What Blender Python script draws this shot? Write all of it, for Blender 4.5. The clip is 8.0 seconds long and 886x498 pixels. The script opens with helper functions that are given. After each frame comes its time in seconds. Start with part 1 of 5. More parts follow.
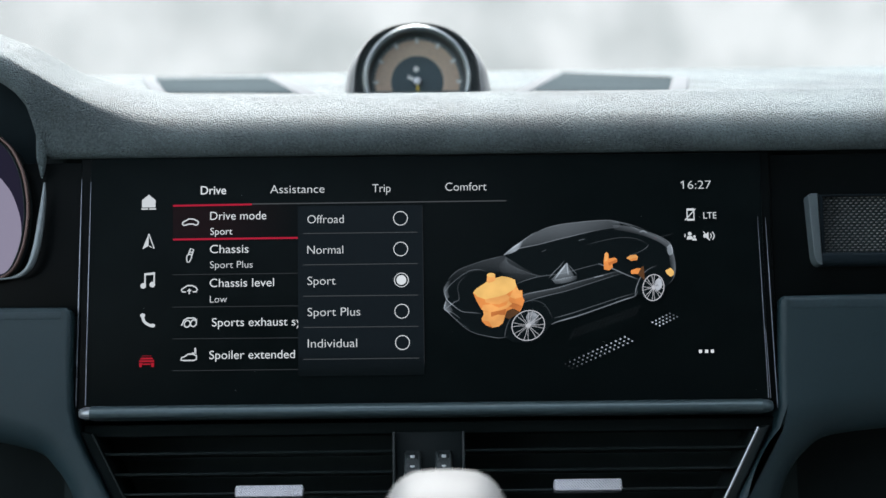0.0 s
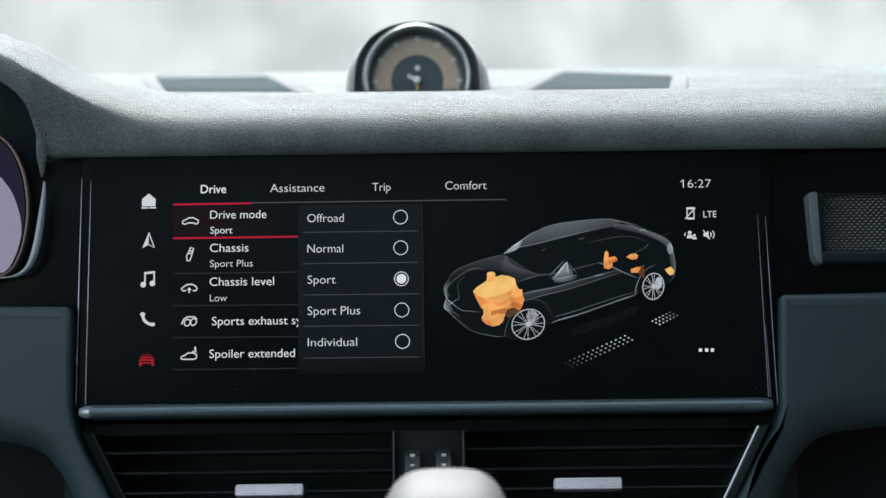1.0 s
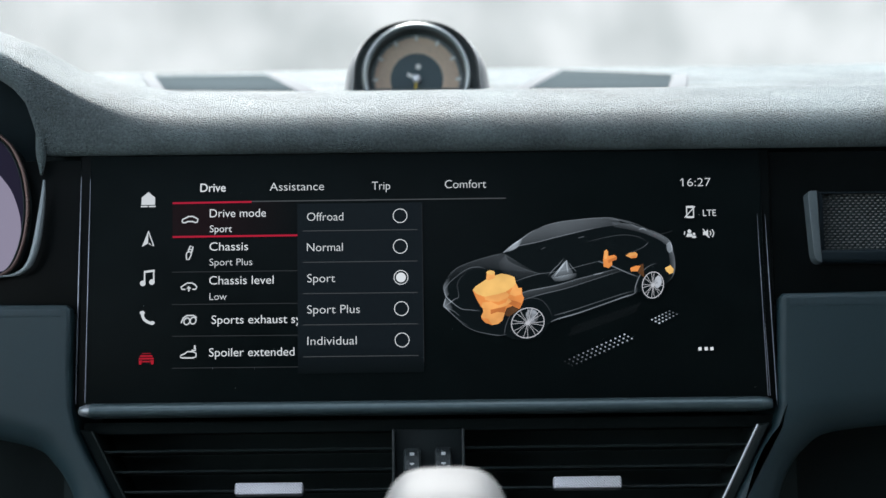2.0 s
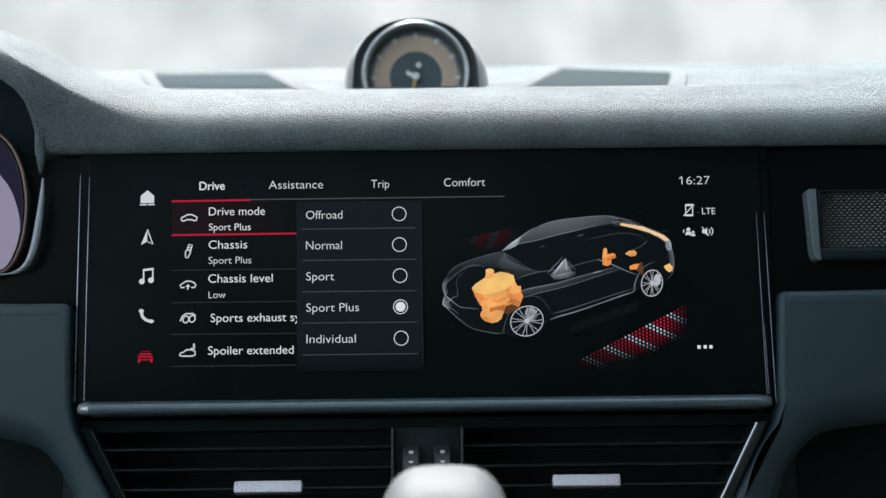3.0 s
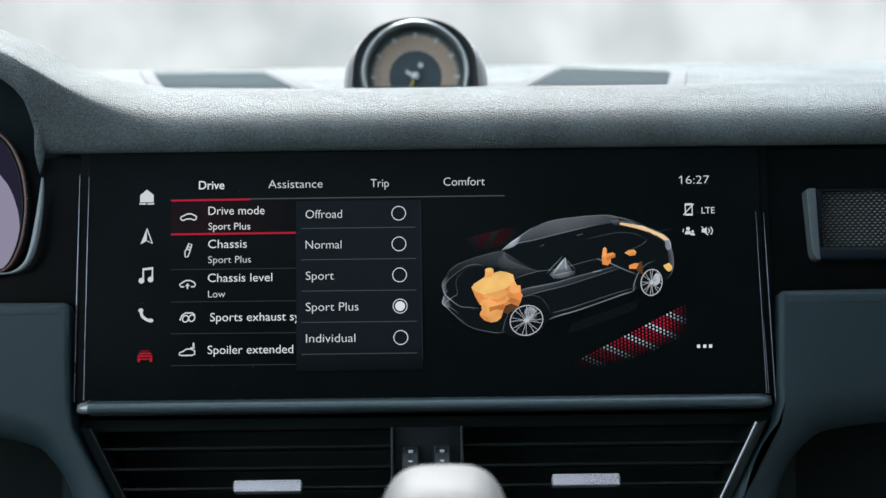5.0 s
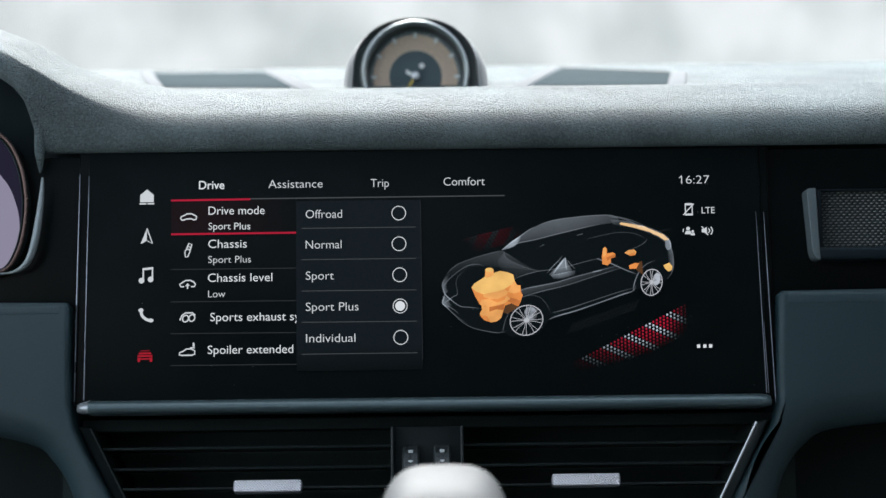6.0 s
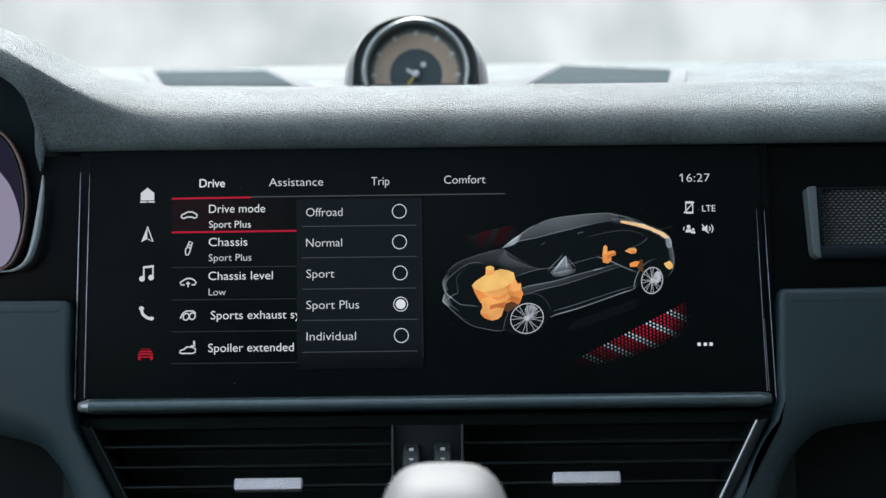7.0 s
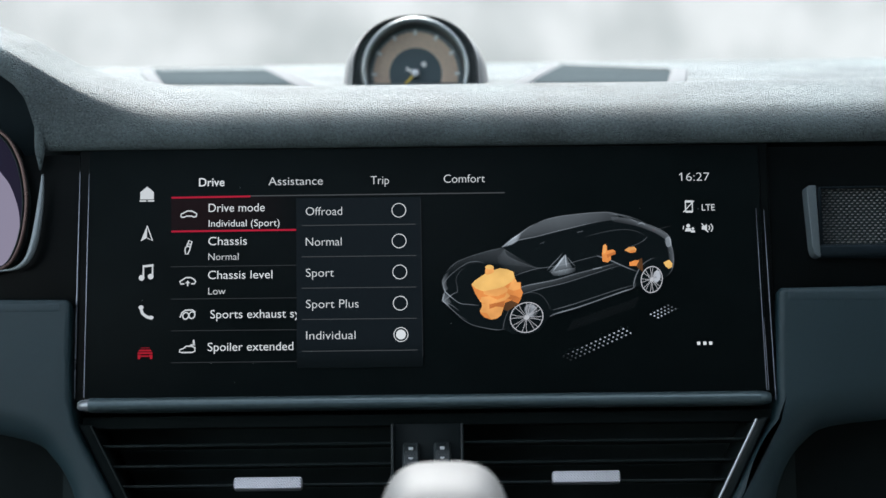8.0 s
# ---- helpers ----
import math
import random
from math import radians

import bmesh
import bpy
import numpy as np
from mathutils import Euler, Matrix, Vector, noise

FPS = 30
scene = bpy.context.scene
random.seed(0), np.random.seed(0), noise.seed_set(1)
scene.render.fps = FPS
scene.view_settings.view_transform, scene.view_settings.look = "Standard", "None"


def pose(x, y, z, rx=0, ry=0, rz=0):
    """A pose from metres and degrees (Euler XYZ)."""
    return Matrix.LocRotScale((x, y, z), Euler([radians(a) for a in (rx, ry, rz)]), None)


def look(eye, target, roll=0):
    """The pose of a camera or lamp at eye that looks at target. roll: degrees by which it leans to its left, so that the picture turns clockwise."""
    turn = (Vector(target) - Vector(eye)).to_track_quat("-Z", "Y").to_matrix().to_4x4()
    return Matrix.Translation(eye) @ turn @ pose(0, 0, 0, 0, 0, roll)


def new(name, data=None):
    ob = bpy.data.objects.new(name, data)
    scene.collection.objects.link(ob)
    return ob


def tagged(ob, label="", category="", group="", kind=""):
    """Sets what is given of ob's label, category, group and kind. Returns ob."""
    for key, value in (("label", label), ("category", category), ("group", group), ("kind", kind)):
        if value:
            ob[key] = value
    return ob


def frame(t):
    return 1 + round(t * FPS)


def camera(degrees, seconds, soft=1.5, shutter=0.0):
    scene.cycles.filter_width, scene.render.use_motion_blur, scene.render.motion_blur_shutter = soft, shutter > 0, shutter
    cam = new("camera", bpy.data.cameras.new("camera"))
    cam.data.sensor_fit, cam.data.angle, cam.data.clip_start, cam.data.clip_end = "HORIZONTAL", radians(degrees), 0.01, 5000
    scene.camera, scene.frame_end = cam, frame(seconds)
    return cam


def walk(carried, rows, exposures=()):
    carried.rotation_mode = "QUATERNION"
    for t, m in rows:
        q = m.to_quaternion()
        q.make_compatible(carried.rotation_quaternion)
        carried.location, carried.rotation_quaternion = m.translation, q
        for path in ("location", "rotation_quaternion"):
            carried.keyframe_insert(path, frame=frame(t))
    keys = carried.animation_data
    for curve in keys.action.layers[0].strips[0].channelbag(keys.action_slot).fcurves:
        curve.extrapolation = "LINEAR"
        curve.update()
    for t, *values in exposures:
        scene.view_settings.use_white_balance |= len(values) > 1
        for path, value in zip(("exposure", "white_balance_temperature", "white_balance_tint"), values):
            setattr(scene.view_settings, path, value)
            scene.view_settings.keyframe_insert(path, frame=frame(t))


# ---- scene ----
SCREEN_Z = 1.10          # height of the touchscreen's centre above the road
EYE = (0.0075, -0.7408, SCREEN_Z + 0.1173)
cam = camera(32.4, 8.0, soft=1.5)
cam.data.dof.use_dof = True
cam.data.dof.focus_distance = 0.752
cam.data.dof.aperture_fstop = 7.0

# seconds, degrees of nodding down, degrees of turning right
DRIFT = [(0.0, 0.0, 0.0), (0.5, 0.015, 0.0), (1.0, 0.045, 0.0), (1.5, 0.066, 0.0), (2.2, 0.11, 0.025),
         (3.0, 0.165, 0.05), (3.5, 0.195, 0.064), (4.0, 0.202, 0.064), (4.5, 0.191, 0.066), (5.2, 0.191, 0.066),
         (6.0, 0.195, 0.064), (6.5, 0.232, 0.056), (7.0, 0.265, 0.045), (7.5, 0.290, 0.045), (8.0, 0.301, 0.06)]
walk(cam, [(t, look(EYE, (0.0075, 0, SCREEN_Z), -0.7) @ pose(0, 0, 0, -down, -right)) for t, down, right in DRIFT],
     exposures=[(0.0, 1.89, 6250, 8), (8.0, 1.86, 6250, 8)])

# ---- light: a bright overcast sky through the windows ----
world = bpy.data.worlds.new("sky")
scene.world = world
world.use_nodes = True
wn = world.node_tree.nodes
sky = wn.new("ShaderNodeTexSky")
sky.sky_type, sky.sun_disc, sky.sun_elevation, sky.sun_rotation = "NISHITA", False, radians(46), radians(-9)
sky.dust_density, sky.air_density = 3.0, 1.4
cloud = wn.new("ShaderNodeHueSaturation")      # overcast: the sky's blue thinned out
cloud.inputs["Saturation"].default_value = 0.4
world.node_tree.links.new(sky.outputs[0], cloud.inputs["Color"])
world.node_tree.links.new(cloud.outputs[0], wn["Background"].inputs[0])
wn["Background"].inputs[1].default_value = 0.15
sun = new("sun", bpy.data.lights.new("sun", "SUN"))
sun.data.energy, sun.data.angle, sun.data.color = 0.84, radians(25), (1.0, 0.98, 0.95)
sun.matrix_basis = look((-0.65, 4.3, 5.4), (0, 0.2, 1.1))

# ---- materials ----
def mat(name, color, rough=0.5, metal=0.0, spec=0.5, vary=0.15, scale=60.0, bump=0.0, bump_scale=900.0, sheen=0.0, coarse=8.0, voronoi=False, relief=0.0006):
    """A painted, moulded or covered surface: colour varied at two scales, with fine relief."""
    m = bpy.data.materials.new(name)
    m.use_nodes = True
    t = m.node_tree
    b = t.nodes["Principled BSDF"]
    co = t.nodes.new("ShaderNodeTexCoord")
    fine, big = t.nodes.new("ShaderNodeTexNoise"), t.nodes.new("ShaderNodeTexNoise")
    fine.inputs["Scale"].default_value, big.inputs["Scale"].default_value = scale, coarse
    fine.inputs["Detail"].default_value, big.inputs["Detail"].default_value = 4, 3
    add = t.nodes.new("ShaderNodeMath")
    add.operation = "ADD"
    ramp = t.nodes.new("ShaderNodeMapRange")
    ramp.inputs["From Min"].default_value, ramp.inputs["From Max"].default_value = 0.6, 1.4
    ramp.inputs["To Min"].default_value, ramp.inputs["To Max"].default_value = 1 - vary, 1 + vary
    mul = t.nodes.new("ShaderNodeVectorMath")
    mul.operation = "SCALE"
    mul.inputs[0].default_value = color[:3]
    rr = t.nodes.new("ShaderNodeMapRange")
    rr.inputs["From Min"].default_value, rr.inputs["From Max"].default_value = 0.6, 1.4
    rr.inputs["To Min"].default_value, rr.inputs["To Max"].default_value = max(0.02, rough * 0.88), min(1, rough * 1.12)
    link = t.links.new
    for n in (fine, big):
        link(co.outputs["Object"], n.inputs["Vector"])
    link(fine.outputs[0], add.inputs[0])
    link(big.outputs[0], add.inputs[1])
    link(add.outputs[0], ramp.inputs["Value"])
    link(add.outputs[0], rr.inputs["Value"])
    link(ramp.outputs[0], mul.inputs["Scale"])
    link(mul.outputs[0], b.inputs["Base Color"])
    link(rr.outputs[0], b.inputs["Roughness"])
    b.inputs["Metallic"].default_value = metal
    b.inputs["Specular IOR Level"].default_value = spec
    b.inputs["Sheen Weight"].default_value = sheen
    if bump:
        grain = t.nodes.new("ShaderNodeTexVoronoi" if voronoi else "ShaderNodeTexNoise")
        grain.inputs["Scale"].default_value = bump_scale
        bp = t.nodes.new("ShaderNodeBump")
        bp.invert = voronoi      # pebbles stand proud of the creases round them
        bp.inputs["Strength"].default_value, bp.inputs["Distance"].default_value = bump, relief
        link(co.outputs["Object"], grain.inputs["Vector"])
        link(grain.outputs[0], bp.inputs["Height"])
        link(bp.outputs[0], b.inputs["Normal"])
    return m


DISPLAY = 0.275      # brightness of all lit displays


def lit(name, color, strength=1.0, fade=None, uneven=0, uneven_soft=0):
    """A lit element of a display. fade: the axis along which it darkens, from where to where. uneven, uneven_soft: patches a metre of strong or slight unevenness."""
    m = bpy.data.materials.new(name)
    m.use_nodes = True
    b = m.node_tree.nodes["Principled BSDF"]
    b.inputs["Base Color"].default_value = (0.0056, 0.0088, 0.0092, 1)
    b.inputs["Roughness"].default_value, b.inputs["Specular IOR Level"].default_value = 0.32, 0.03
    b.inputs["Emission Color"].default_value = (*color, 1)
    b.inputs["Emission Strength"].default_value = strength * DISPLAY
    if fade:
        axis, start, end = fade
        t = m.node_tree
        co, sep, rng = t.nodes.new("ShaderNodeTexCoord"), t.nodes.new("ShaderNodeSeparateXYZ"), t.nodes.new("ShaderNodeMapRange")
        rng.inputs["From Min"].default_value, rng.inputs["From Max"].default_value = start, end
        rng.inputs["To Min"].default_value, rng.inputs["To Max"].default_value = strength * DISPLAY, 0.0
        t.links.new(co.outputs["Generated"], sep.inputs[0])
        t.links.new(sep.outputs[axis], rng.inputs["Value"])
        t.links.new(rng.outputs[0], b.inputs["Emission Strength"])
    if uneven or uneven_soft:
        low, high = (0.3, 1.7) if uneven else (0.82, 1.12)
        t = m.node_tree
        co, cloudy, rng, mix = t.nodes.new("ShaderNodeTexCoord"), t.nodes.new("ShaderNodeTexNoise"), t.nodes.new("ShaderNodeMapRange"), t.nodes.new("ShaderNodeMix")
        mix.data_type = "RGBA"
        cloudy.inputs["Scale"].default_value, cloudy.inputs["Detail"].default_value = uneven or uneven_soft, 3
        rng.inputs["From Min"].default_value, rng.inputs["From Max"].default_value = 0.33, 0.67
        mix.inputs["A"].default_value, mix.inputs["B"].default_value = (*[low * c for c in color], 1), (*[high * c for c in color], 1)
        t.links.new(co.outputs["Object"], cloudy.inputs["Vector"])
        t.links.new(cloudy.outputs[0], rng.inputs["Value"])
        t.links.new(rng.outputs[0], mix.inputs["Factor"])
        t.links.new(mix.outputs["Result"], b.inputs["Emission Color"])
    return m


LEATHER = mat("grained grey leather", (0.158, 0.206, 0.212), 0.54, spec=0.34, vary=0.6, scale=900, bump=1.0, bump_scale=1350, relief=0.0019, coarse=24, voronoi=True)
CHEEK = mat("blue grey soft trim", (0.0138, 0.0375, 0.0450), 0.52, vary=0.12, scale=500, bump=0.2, bump_scale=2500, coarse=20)
GLOSS = mat("black gloss lacquer", (0.0050, 0.0068, 0.0070), 0.30, spec=0.045, vary=0.3, scale=40, coarse=9)
GLASS_BLACK = mat("black screen glass", (0.0056, 0.0088, 0.0092), 0.32, spec=0.03, vary=0.2)
DARK = mat("matt black plastic", (0.021, 0.032, 0.033), 0.6, spec=0.2, vary=0.25, scale=200, bump=0.2, bump_scale=2500)
SLAT = mat("satin black vent plastic", (0.019, 0.028, 0.028), 0.36, spec=0.36, vary=0.25, scale=200)
LEDGE = mat("satin grey trim bar", (0.080, 0.120, 0.130), 0.30, metal=0.35, vary=0.12, scale=400, bump=0.06, bump_scale=3000)
EDGE = mat("edge highlight metal", (0.38, 0.41, 0.48), 0.3, metal=0.9, vary=0.1)
CHROME = mat("satin chrome", (0.48, 0.50, 0.51), 0.28, metal=1.0, vary=0.1)
SILVER = mat("knurled silver", (0.95, 0.94, 0.97), 0.35, metal=0.1, vary=0.1)
KNOB = mat("pale grey leather", (0.166, 0.172, 0.173), 0.55, vary=0.1, scale=300, bump=0.3, bump_scale=1800, coarse=30)
GRILLE = mat("grey speaker cloth", (0.082, 0.100, 0.105), 0.95, spec=0.0, vary=0.2, scale=500, bump=0.3)
PODSKIN = mat("grey pod shell", (0.09, 0.102, 0.106), 0.38, sheen=0.15, vary=0.1, scale=300, bump=0.1)
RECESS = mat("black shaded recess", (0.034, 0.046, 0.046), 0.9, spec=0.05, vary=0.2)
# darker black that holds the shade on the vent's hood and left bar
VENT_SHADE = mat("shaded vent black", (0.009, 0.013, 0.013), 0.8, spec=0.05, vary=0.2)
# kept light so the unseen cabin walls bounce light onto the dashboard
BOUNCE_LINING = mat("light grey bounce lining", (0.30, 0.31, 0.315), 0.9, vary=0.2, bump=0.3)


# ---- helpers for meshes ----
def box(bm, x0, x1, y0, y1, z0, z1):
    v = [bm.verts.new((x, y, z)) for z in (z0, z1) for y in (y0, y1) for x in (x0, x1)]
    for f in ((0, 2, 3, 1), (4, 5, 7, 6), (0, 1, 5, 4), (2, 6, 7, 3), (0, 4, 6, 2), (1, 3, 7, 5)):
        bm.faces.new([v[i] for i in f])
    return bm


def prism(bm, pts, z0, z1):
    """A polygon in x and y, extruded from z0 to z1."""
    lo, hi = [bm.verts.new((x, y, z0)) for x, y in pts], [bm.verts.new((x, y, z1)) for x, y in pts]
    bm.faces.new(hi)
    bm.faces.new(lo[::-1])
    for i in range(len(pts)):
        j = (i + 1) % len(pts)
        bm.faces.new((lo[i], lo[j], hi[j], hi[i]))
    bmesh.ops.recalc_face_normals(bm, faces=bm.faces)
    return bm


def flat(bm, pts, z):
    bm.faces.new([bm.verts.new((x, y, z)) for x, y in pts])
    return bm


def bevel(bm, width, segments=3, angle=30):
    bmesh.ops.recalc_face_normals(bm, faces=bm.faces)
    bm.normal_update()
    es = [e for e in bm.edges if len(e.link_faces) == 2 and e.calc_face_angle(0) > radians(angle)]
    bmesh.ops.bevel(bm, geom=es, offset=width, segments=segments, affect="EDGES", profile=0.5, clamp_overlap=True)
    return bm


def curve(pts, n=8, closed=False):
    """A smooth line through a few points."""
    out, k = [], len(pts)
    for i in range(k if closed else k - 1):
        p = [Vector(pts[j % k] if closed else pts[min(max(j, 0), k - 1)]) for j in (i - 1, i, i + 1, i + 2)]
        for s in range(n):
            t = s / n
            out.append(0.5 * (2 * p[1] + (p[2] - p[0]) * t + (2 * p[0] - 5 * p[1] + 4 * p[2] - p[3]) * t * t + (3 * p[1] - p[0] - 3 * p[2] + p[3]) * t ** 3))
    if not closed:
        out.append(Vector(pts[-1]))
    return [tuple(q) for q in out]


def stroke(bm, pts, w, z, closed=False):
    """A flat drawn line of width w."""
    k = len(pts)
    rows = []
    for i in range(k):
        a = Vector(pts[i - 1] if closed or i else pts[0])
        b = Vector(pts[(i + 1) % k] if closed or i < k - 1 else pts[i])
        d = (b - a).normalized()
        h = w / 2
        rows.append((bm.verts.new((pts[i][0] - d.y * h, pts[i][1] + d.x * h, z)), bm.verts.new((pts[i][0] + d.y * h, pts[i][1] - d.x * h, z))))
    for i in range(k if closed else k - 1):
        j = (i + 1) % k
        bm.faces.new((rows[i][0], rows[i][1], rows[j][1], rows[j][0]))
    return bm


def circle(cx, cy, r, n=40, ry=None, turn=0.0):
    ry = r if ry is None else ry
    c, s = math.cos(turn), math.sin(turn)
    return [(cx + r * math.cos(a) * c - ry * math.sin(a) * s, cy + r * math.cos(a) * s + ry * math.sin(a) * c) for a in (2 * math.pi * i / n for i in range(n))]


def lathe(bm, profile, n=64, arc=1.0):
    """Turns a profile of (radius, z) round the z axis."""
    rings = [[bm.verts.new((r * math.cos(2 * math.pi * i / n), r * math.sin(2 * math.pi * i / n), z)) for i in range(n)] for r, z in profile]
    for a, b in zip(rings, rings[1:]):
        for i in range(n):
            j = (i + 1) % n
            bm.faces.new((a[i], a[j], b[j], b[i]))
    return bm


def loft(bm, rows, close_ends=False):
    vs = [[bm.verts.new(p) for p in r] for r in rows]
    for a, b in zip(vs, vs[1:]):
        for i in range(len(a) - 1):
            bm.faces.new((a[i], a[i + 1], b[i + 1], b[i]))
    return bm


OFFSET = {}
FASCIA = pose(0, 0, SCREEN_Z, 73)      # the leaning plane of screen, fascia and vents: x right, y up, z out


def thing(name, label, category, at=(0, 0, 0), base=FASCIA, group="", kind=""):
    """An empty at a thing's base; its parts are given in the coordinates of base."""
    ob = new(name)
    ob.empty_display_size = 0.02
    ob.matrix_basis = base @ Matrix.Translation(at)
    OFFSET[ob] = Vector(at)
    return tagged(ob, label, category, group, kind)


def part(name, bm, material, parent, label="", smooth=True, mm=True, pivot=None, kind=""):
    """Links a bmesh as one mesh under a thing or a part. mm: its coordinates are in millimetres."""
    me = bpy.data.meshes.new(name)
    if mm:
        bmesh.ops.scale(bm, vec=(0.001,) * 3, verts=bm.verts)
    origin = OFFSET[parent]
    here = Vector(pivot) if pivot else origin
    bmesh.ops.translate(bm, vec=-here, verts=bm.verts)
    bm.to_mesh(me)
    bm.free()
    me.materials.append(material)
    if smooth:
        me.shade_smooth()
        me.set_sharp_from_angle(angle=radians(40))
    ob = new(name, me)
    ob.parent = parent
    ob.location = here - origin
    OFFSET[ob] = here
    return tagged(ob, label, kind=kind)


def B():
    return bmesh.new()

# ---- outside: road, pale backdrop of winter trees ----
GROUND = mat("pale wet ground", (0.42, 0.43, 0.43), 0.8, vary=0.25, scale=2.0, coarse=0.3)
bm = flat(B(), [(-400, -400), (400, -400), (400, 400), (-400, 400)], 0)
me = bpy.data.meshes.new("ground")
bm.to_mesh(me)
me.materials.append(GROUND)
tagged(new("ground", me), "pale snowy ground outside the car", "ground", kind="structure")


# the distance glows by itself, in place of overexposed daylight on the trees
def daylight_material():
    m = bpy.data.materials.new("glowing pale distance")
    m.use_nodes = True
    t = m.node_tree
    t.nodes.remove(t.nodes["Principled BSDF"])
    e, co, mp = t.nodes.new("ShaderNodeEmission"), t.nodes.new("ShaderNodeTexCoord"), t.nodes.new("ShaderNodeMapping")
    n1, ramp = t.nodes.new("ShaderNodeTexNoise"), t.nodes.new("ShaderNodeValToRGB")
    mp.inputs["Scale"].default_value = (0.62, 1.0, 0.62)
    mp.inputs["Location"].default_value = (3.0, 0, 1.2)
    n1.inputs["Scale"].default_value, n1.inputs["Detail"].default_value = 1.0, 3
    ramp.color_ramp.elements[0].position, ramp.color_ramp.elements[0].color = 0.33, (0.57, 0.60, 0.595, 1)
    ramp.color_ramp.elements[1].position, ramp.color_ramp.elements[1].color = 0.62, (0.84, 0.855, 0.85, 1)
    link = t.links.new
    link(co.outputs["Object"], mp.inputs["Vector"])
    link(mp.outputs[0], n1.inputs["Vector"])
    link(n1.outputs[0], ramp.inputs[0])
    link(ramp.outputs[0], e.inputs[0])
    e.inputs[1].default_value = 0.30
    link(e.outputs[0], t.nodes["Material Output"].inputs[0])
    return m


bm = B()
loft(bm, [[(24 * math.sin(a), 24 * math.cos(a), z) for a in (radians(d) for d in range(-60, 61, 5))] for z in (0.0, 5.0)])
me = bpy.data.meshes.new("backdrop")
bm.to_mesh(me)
me.materials.append(daylight_material())
tagged(new("backdrop", me), "glowing pale backdrop of distant trees", "backdrop", kind="structure")

# ---- the cabin's unseen shell: roof opening, side openings sized to steer light, floor, rear ----
def shell(name, boxes, material, label):
    bm = B()
    for b in boxes:
        box(bm, *b)
    me = bpy.data.meshes.new(name)
    bm.to_mesh(me)
    me.materials.append(material)
    return tagged(new(name, me), label, "car interior", kind="structure")


Z = SCREEN_Z
shell("floor", [(-0.80, 0.80, -2.3, 0.55, 0.35, 0.40)], BOUNCE_LINING, "light grey cabin floor")
shell("ceiling", [(-0.80, 0.80, -0.40, -0.10, Z + 0.47, Z + 0.50), (-0.80, 0.80, -2.3, -1.25, Z + 0.47, Z + 0.50),
                  (-0.80, -0.60, -1.25, -0.40, Z + 0.47, Z + 0.50), (0.15, 0.80, -1.25, -0.40, Z + 0.47, Z + 0.50)], BOUNCE_LINING, "light grey unseen headliner with a roof opening that lets light in")
# the right wall is closed up further, to block light from that side
for name, x in (("wall_left", -0.80), ("wall_right", 0.77)):
    shell(name, [(x, x + 0.03, -2.3, 0.55, 0.40, Z + (-0.05 if x < 0 else 0.20)), (x, x + 0.03, -2.3, -1.30 if x < 0 else 0.0, Z + (-0.05 if x < 0 else 0.20), Z + 0.47)], BOUNCE_LINING, "light grey unseen side wall, its opening sized to steer light")
shell("wall_rear", [(-0.77, 0.77, -2.30, -2.27, 0.40, Z + 0.47)], BOUNCE_LINING, "light grey rear wall of the cabin")
shell("wall_front", [(-0.77, 0.77, 0.50, 0.53, 0.40, Z + 0.05)], BOUNCE_LINING, "light grey bulkhead behind the dashboard")

# windscreen: a slanting clear pane
GLASS = bpy.data.materials.new("clear windscreen glass")
GLASS.use_nodes = True
gt = GLASS.node_tree
gt.nodes.remove(gt.nodes["Principled BSDF"])
mix, clear, gloss = gt.nodes.new("ShaderNodeMixShader"), gt.nodes.new("ShaderNodeBsdfTransparent"), gt.nodes.new("ShaderNodeBsdfGlossy")
mix.inputs[0].default_value, gloss.inputs["Roughness"].default_value = 0.03, 0.05
for i, n in ((1, clear), (2, gloss)):
    gt.links.new(n.outputs[0], mix.inputs[i])
gt.links.new(mix.outputs[0], gt.nodes["Material Output"].inputs[0])
bm = B()
prism(bm, [(0.500, Z + 0.056), (0.506, Z + 0.058), (-0.094, Z + 0.482), (-0.100, Z + 0.480)], -0.76, 0.76)
bmesh.ops.transform(bm, matrix=Matrix(((0, 0, 1, 0), (1, 0, 0, 0), (0, 1, 0, 0), (0, 0, 0, 1))), verts=bm.verts)
me = bpy.data.meshes.new("windscreen")
bm.to_mesh(me)
me.materials.append(GLASS)
pane = tagged(new("windscreen", me), "clear slanting windscreen above the dashboard", "windscreen", kind="structure")
pane.visible_shadow = False

# ---- dashboard pad: a padded leather top with a rolled front edge, rising into the hood over the instruments ----
def ease(a, b, x):
    t = min(max((x - a) / (b - a), 0), 1)
    return t * t * (3 - 2 * t)


HOOD = np.array(curve([(-0.76, 0.064), (-0.34, 0.064), (-0.30, 0.060), (-0.25, 0.051), (-0.2110, 0.0372), (-0.1970, 0.0298), (-0.1830, 0.0213), (-0.1690, 0.0132), (-0.1550, 0.0068), (-0.1420, 0.0026), (-0.1300, 0.0008), (-0.1180, 0.0001), (-0.1060, 0.0), (-0.0940, 0.0), (0.0, 0.0)], 8))


def rise(x):
    """How far the pad rises into the hood over the instruments."""
    return float(np.interp(x, HOOD[:, 0], HOOD[:, 1]))


def lip(x):
    """How far the pad's lower edge rises beside the instruments."""
    return float(np.interp(x, [-0.76, -0.30, -0.26, -0.225, -0.2078, -0.2022, -0.1966, -0.1938, -0.1910, -0.1888], [0.076, 0.074, 0.062, 0.046, 0.037, 0.033, 0.026, 0.017, 0.006, 0.0]))


